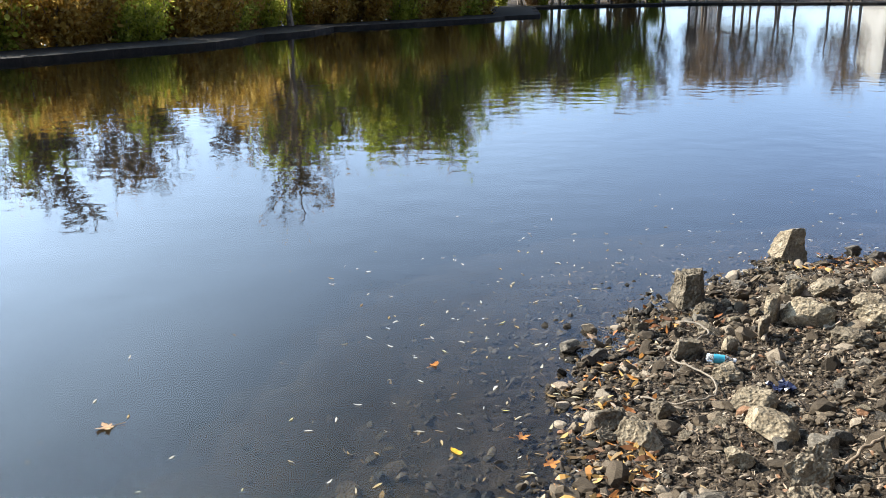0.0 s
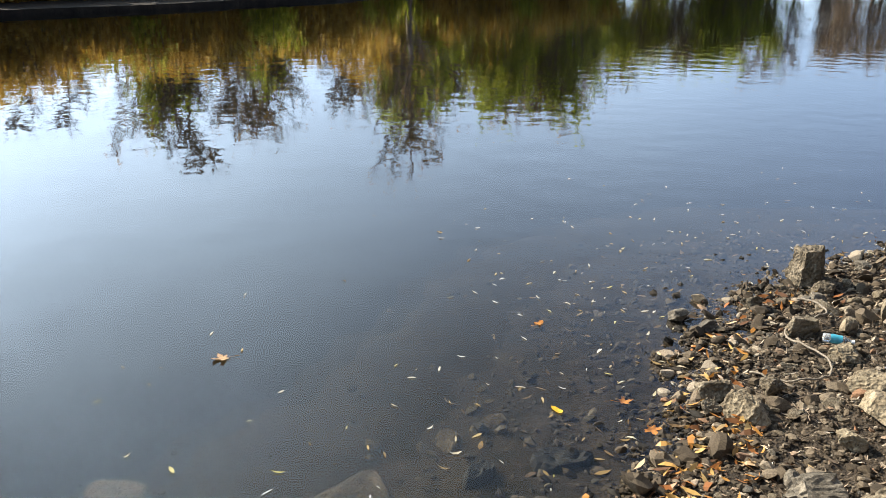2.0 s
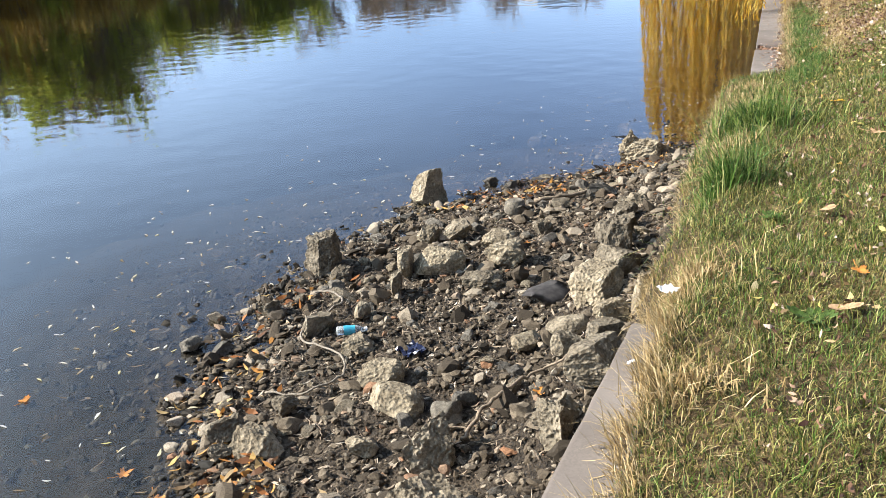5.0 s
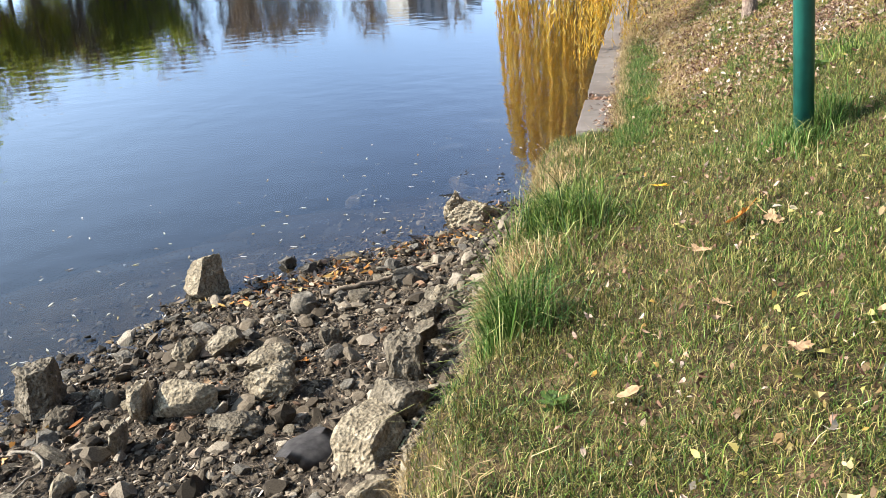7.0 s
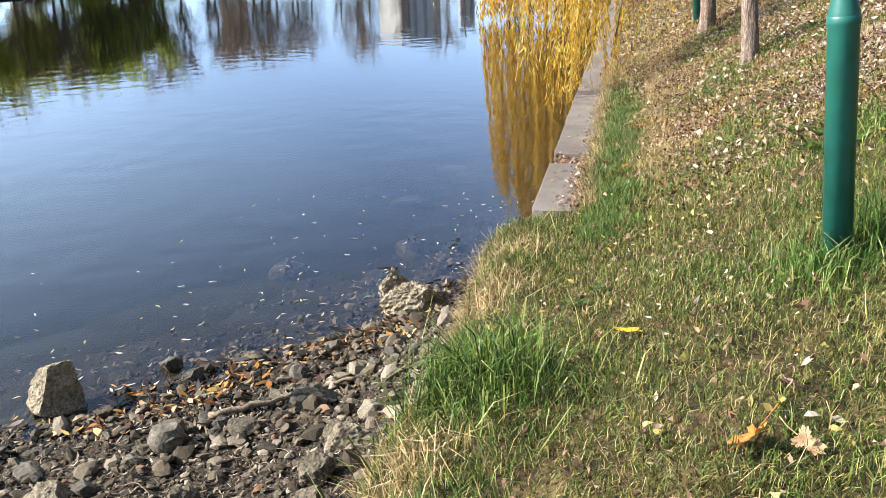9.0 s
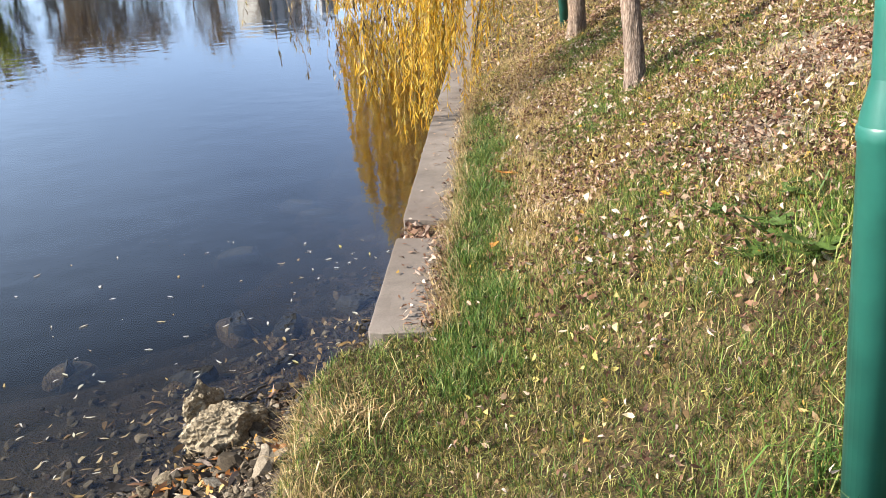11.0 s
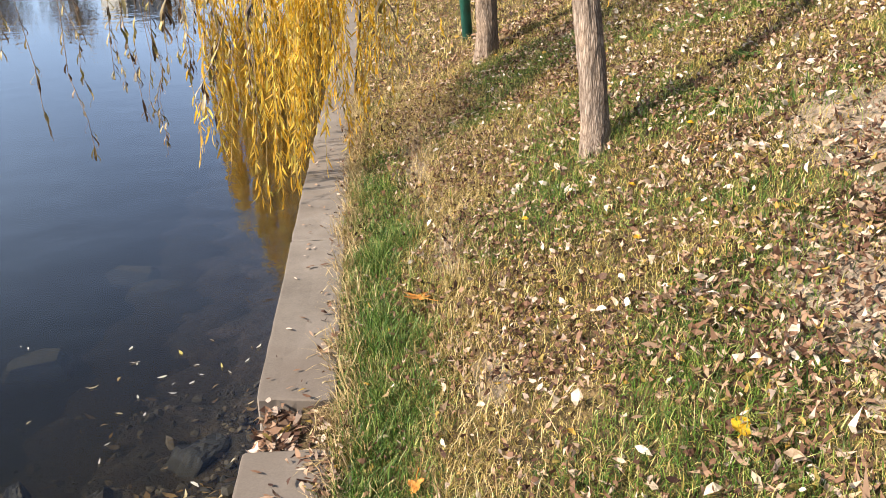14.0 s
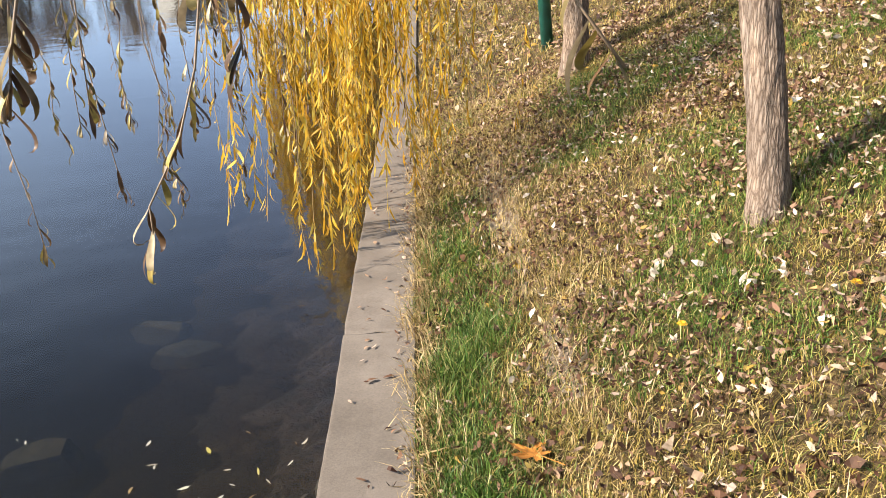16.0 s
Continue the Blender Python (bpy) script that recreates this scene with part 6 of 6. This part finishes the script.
protos = [
    tree_proto("leafy_tree", 11, 1.0, 40, 6, 3000, 0.34, M_OLIVE, 81, "tall olive-green tree with thinning autumn leaves"),
    tree_proto("leafy_tree", 9, 1.15, 40, 6, 2900, 0.34, M_OCHRE, 82, "orange-brown autumn tree on the far shore"),
    tree_proto("leafy_tree", 10, 1.1, 40, 6, 3000, 0.34, M_LIME, 83, "yellow-green autumn tree on the far shore"),
    tree_proto("bare_tree", 13, 0.9, 46, 9, 260, 0.25, M_RUST, 84, "tall nearly leafless tree on the far shore"),
    tree_proto("bare_tree", 13, 0.55, 50, 8, 0, 0.25, M_RUST, 85, "slender grey leafless tree on the far shore"),
    bush_proto(2.6, 1.9, 2200, 0.2, M_OCHRE, 86, "orange and brown autumn bush by the water"),
    bush_proto(2.3, 1.8, 2000, 0.2, M_LIME, 87, "yellowing autumn bush by the water"),
    bush_proto(2.2, 1.8, 1500, 0.2, M_RUST, 88, "brown autumn bush by the water"),
]
used = set()


def put_tree(kind, x, y, scale, turn):
    u, v = x * U[0] + y * U[1], x * V[0] + y * V[1]
    z = max(float(land(u, v)), 0.2) - 0.05
    m = pose(x, y, z, 0, 0, turn)
    if kind in used:
        ob = copy_thing(protos[kind], m)
    else:
        ob = protos[kind]
        ob.matrix_basis = m
        used.add(kind)
    ob.scale = (scale, scale, scale)


tr_rng = np.random.default_rng(5)


def row_of(points, kinds, step, back, scale):
    """Trees along a line on the shore, set back from the water."""
    for (ax, ay), (bx, by) in zip(points, points[1:]):
        l = math.hypot(bx - ax, by - ay)
        n_ = Vector((-(by - ay), bx - ax, 0)) / l
        for k in range(max(1, int(l / step))):
            f = (k + tr_rng.uniform(0.1, 0.9)) / max(1, int(l / step))
            b_ = tr_rng.uniform(*back)
            put_tree(kinds[int(tr_rng.integers(len(kinds)))], ax + (bx - ax) * f + n_.x * b_, ay + (by - ay) * f + n_.y * b_, tr_rng.uniform(*scale), tr_rng.uniform(0, 360))


left_shore = [(-32, 8), (-27, 26), (-18.4, 37), (-15.4, 41.6)]
mid_shore = [(-15.4, 41.6), (-10, 59.5), (-2.9, 67), (4, 77.5)]
back_shore = [(4, 77.5), (6, 104), (30, 115), (76, 100)]
row_of(left_shore, [5, 5, 5, 6], 1.0, (-0.3, 1.4), (0.7, 1.3))
row_of(left_shore, [5, 7, 6], 2.4, (3.5, 7), (0.9, 1.3))
row_of(mid_shore, [5, 6, 5, 5], 1.1, (-0.2, 1.6), (0.7, 1.4))
row_of(mid_shore, [5, 7, 6], 2.6, (3.5, 7), (1.0, 1.6))
row_of(left_shore, [5, 6, 6, 5], 2.4, (4, 8), (1.0, 1.5))
row_of(mid_shore[:2], [6, 5, 6, 7], 2.6, (4, 9), (1.04, 1.62))
row_of(mid_shore[1:], [6, 5, 6, 7], 2.6, (4, 9), (1.8, 2.8))
row_of(left_shore, [0, 1, 2, 4, 0], 3.6, (3.5, 8), (0.32, 0.42))
row_of(mid_shore[:2], [0, 0, 2, 3, 4], 4.0, (3.5, 8), (0.49, 0.64))
row_of(mid_shore[1:], [0, 0, 2, 3, 4], 4.0, (3.5, 8), (0.85, 1.1))
row_of(left_shore, [0, 0, 4], 5.0, (8, 15), (0.36, 0.5))
row_of(mid_shore[:2], [3, 4, 0, 2], 5.0, (8, 16), (0.55, 0.70))
row_of(mid_shore[1:], [3, 4, 0, 2], 5.0, (8, 16), (0.95, 1.2))
row_of(back_shore[:3], [3, 0, 3, 2, 0], 1.25, (3, 14), (0.9, 1.2))
row_of(back_shore[:3], [7, 7, 6], 3.0, (1.5, 3), (0.8, 1.2))
row_of(back_shore[1:], [4, 3], 7.0, (8, 16), (0.8, 1.1))
# leafless crowns standing taller than the leafy ones
row_of(left_shore[1:], [3, 4, 4], 1.9, (4, 12), (0.48, 0.62))
row_of(mid_shore[:2], [3, 4, 4], 2.0, (4, 12), (0.66, 0.92))
row_of(mid_shore[1:], [3, 4, 3], 2.4, (5, 14), (0.8, 1.05))
row_of([(22, 111.5), (30, 115), (42, 111)], [3, 3, 4, 3], 1.1, (3, 12), (0.75, 1.02))
row_of([(46, 109.6), (51, 108)], [4, 4, 3], 1.6, (3, 8), (0.85, 1.05))
put_tree(3, -9.9, 58.2, 1.02, 40)
for k, pr in enumerate(protos):
    if k not in used:
        put_tree(k, -40 - 4 * k, 40, 1.0, 0)


def building(x, y, w, d, h, turn, mat, floors, bays, label, seed):
    root = thing("apartment_building", (x, y, 0), label, "building", "buildings beyond the trees", turn=radians(turn))
    bm = bmesh.new()
    bmesh.ops.create_cube(bm, size=1)
    bmesh.ops.scale(bm, verts=bm.verts, vec=(w, d, h))
    bmesh.ops.translate(bm, verts=bm.verts, vec=(0, 0, h / 2))
    part("wall", from_bm("wall", bm, mat), root)
    bm = bmesh.new()
    bmesh.ops.create_cube(bm, size=1)
    bmesh.ops.scale(bm, verts=bm.verts, vec=(w + 0.8, d + 0.8, 0.8))
    bmesh.ops.translate(bm, verts=bm.verts, vec=(0, 0, h + 0.4))
    part("roof", from_bm("roof", bm, mat), root)
    bm = bmesh.new()
    bmesh.ops.create_cube(bm, size=1)
    bmesh.ops.scale(bm, verts=bm.verts, vec=(1.2, 0.12, 1.5))
    pane = from_bm("window", bm, plain("window_glass", (0.06, 0.075, 0.09), 0.15))
    for f in range(floors):
        for k in range(bays):
            ob = part("window", pane, root)
            ob.location = (-w / 2 + (k + 0.5) * w / bays, -d / 2 - 0.02, 2 + f * (h - 2) / floors)


M_WHITE = rough_stuff("pale_render", (0.55, 0.52, 0.47), (0.68, 0.65, 0.6), (0.76, 0.74, 0.7), 0.3, 3.0, 0.2, 0.01, 0.85)
M_PALE = rough_stuff("dull_render", (0.28, 0.27, 0.25), (0.34, 0.33, 0.3), (0.4, 0.39, 0.36), 0.3, 3.0, 0.2, 0.01, 0.85)
M_GREY = rough_stuff("grey_render", (0.3, 0.31, 0.33), (0.38, 0.39, 0.41), (0.46, 0.47, 0.48), 0.3, 3.0, 0.2, 0.01, 0.85)
building(82, 288, 8, 9, 27.5, -20, M_WHITE, 9, 3, "narrow white tower block beyond the pond", 1)
# One block as two towers: its sunlit edge built pale, its shaded part grey.
building(131, 271, 6, 10, 26, 20, M_PALE, 8, 2, "lit side of the grey block, built as its own tower", 2)
building(139.5, 268, 10, 8, 27, -20, M_GREY, 8, 3, "grey tower block beyond the pond", 3)
building(158, 272, 5, 5, 24, -20, M_GREY, 8, 2, "slim grey tower block beyond the pond", 4)
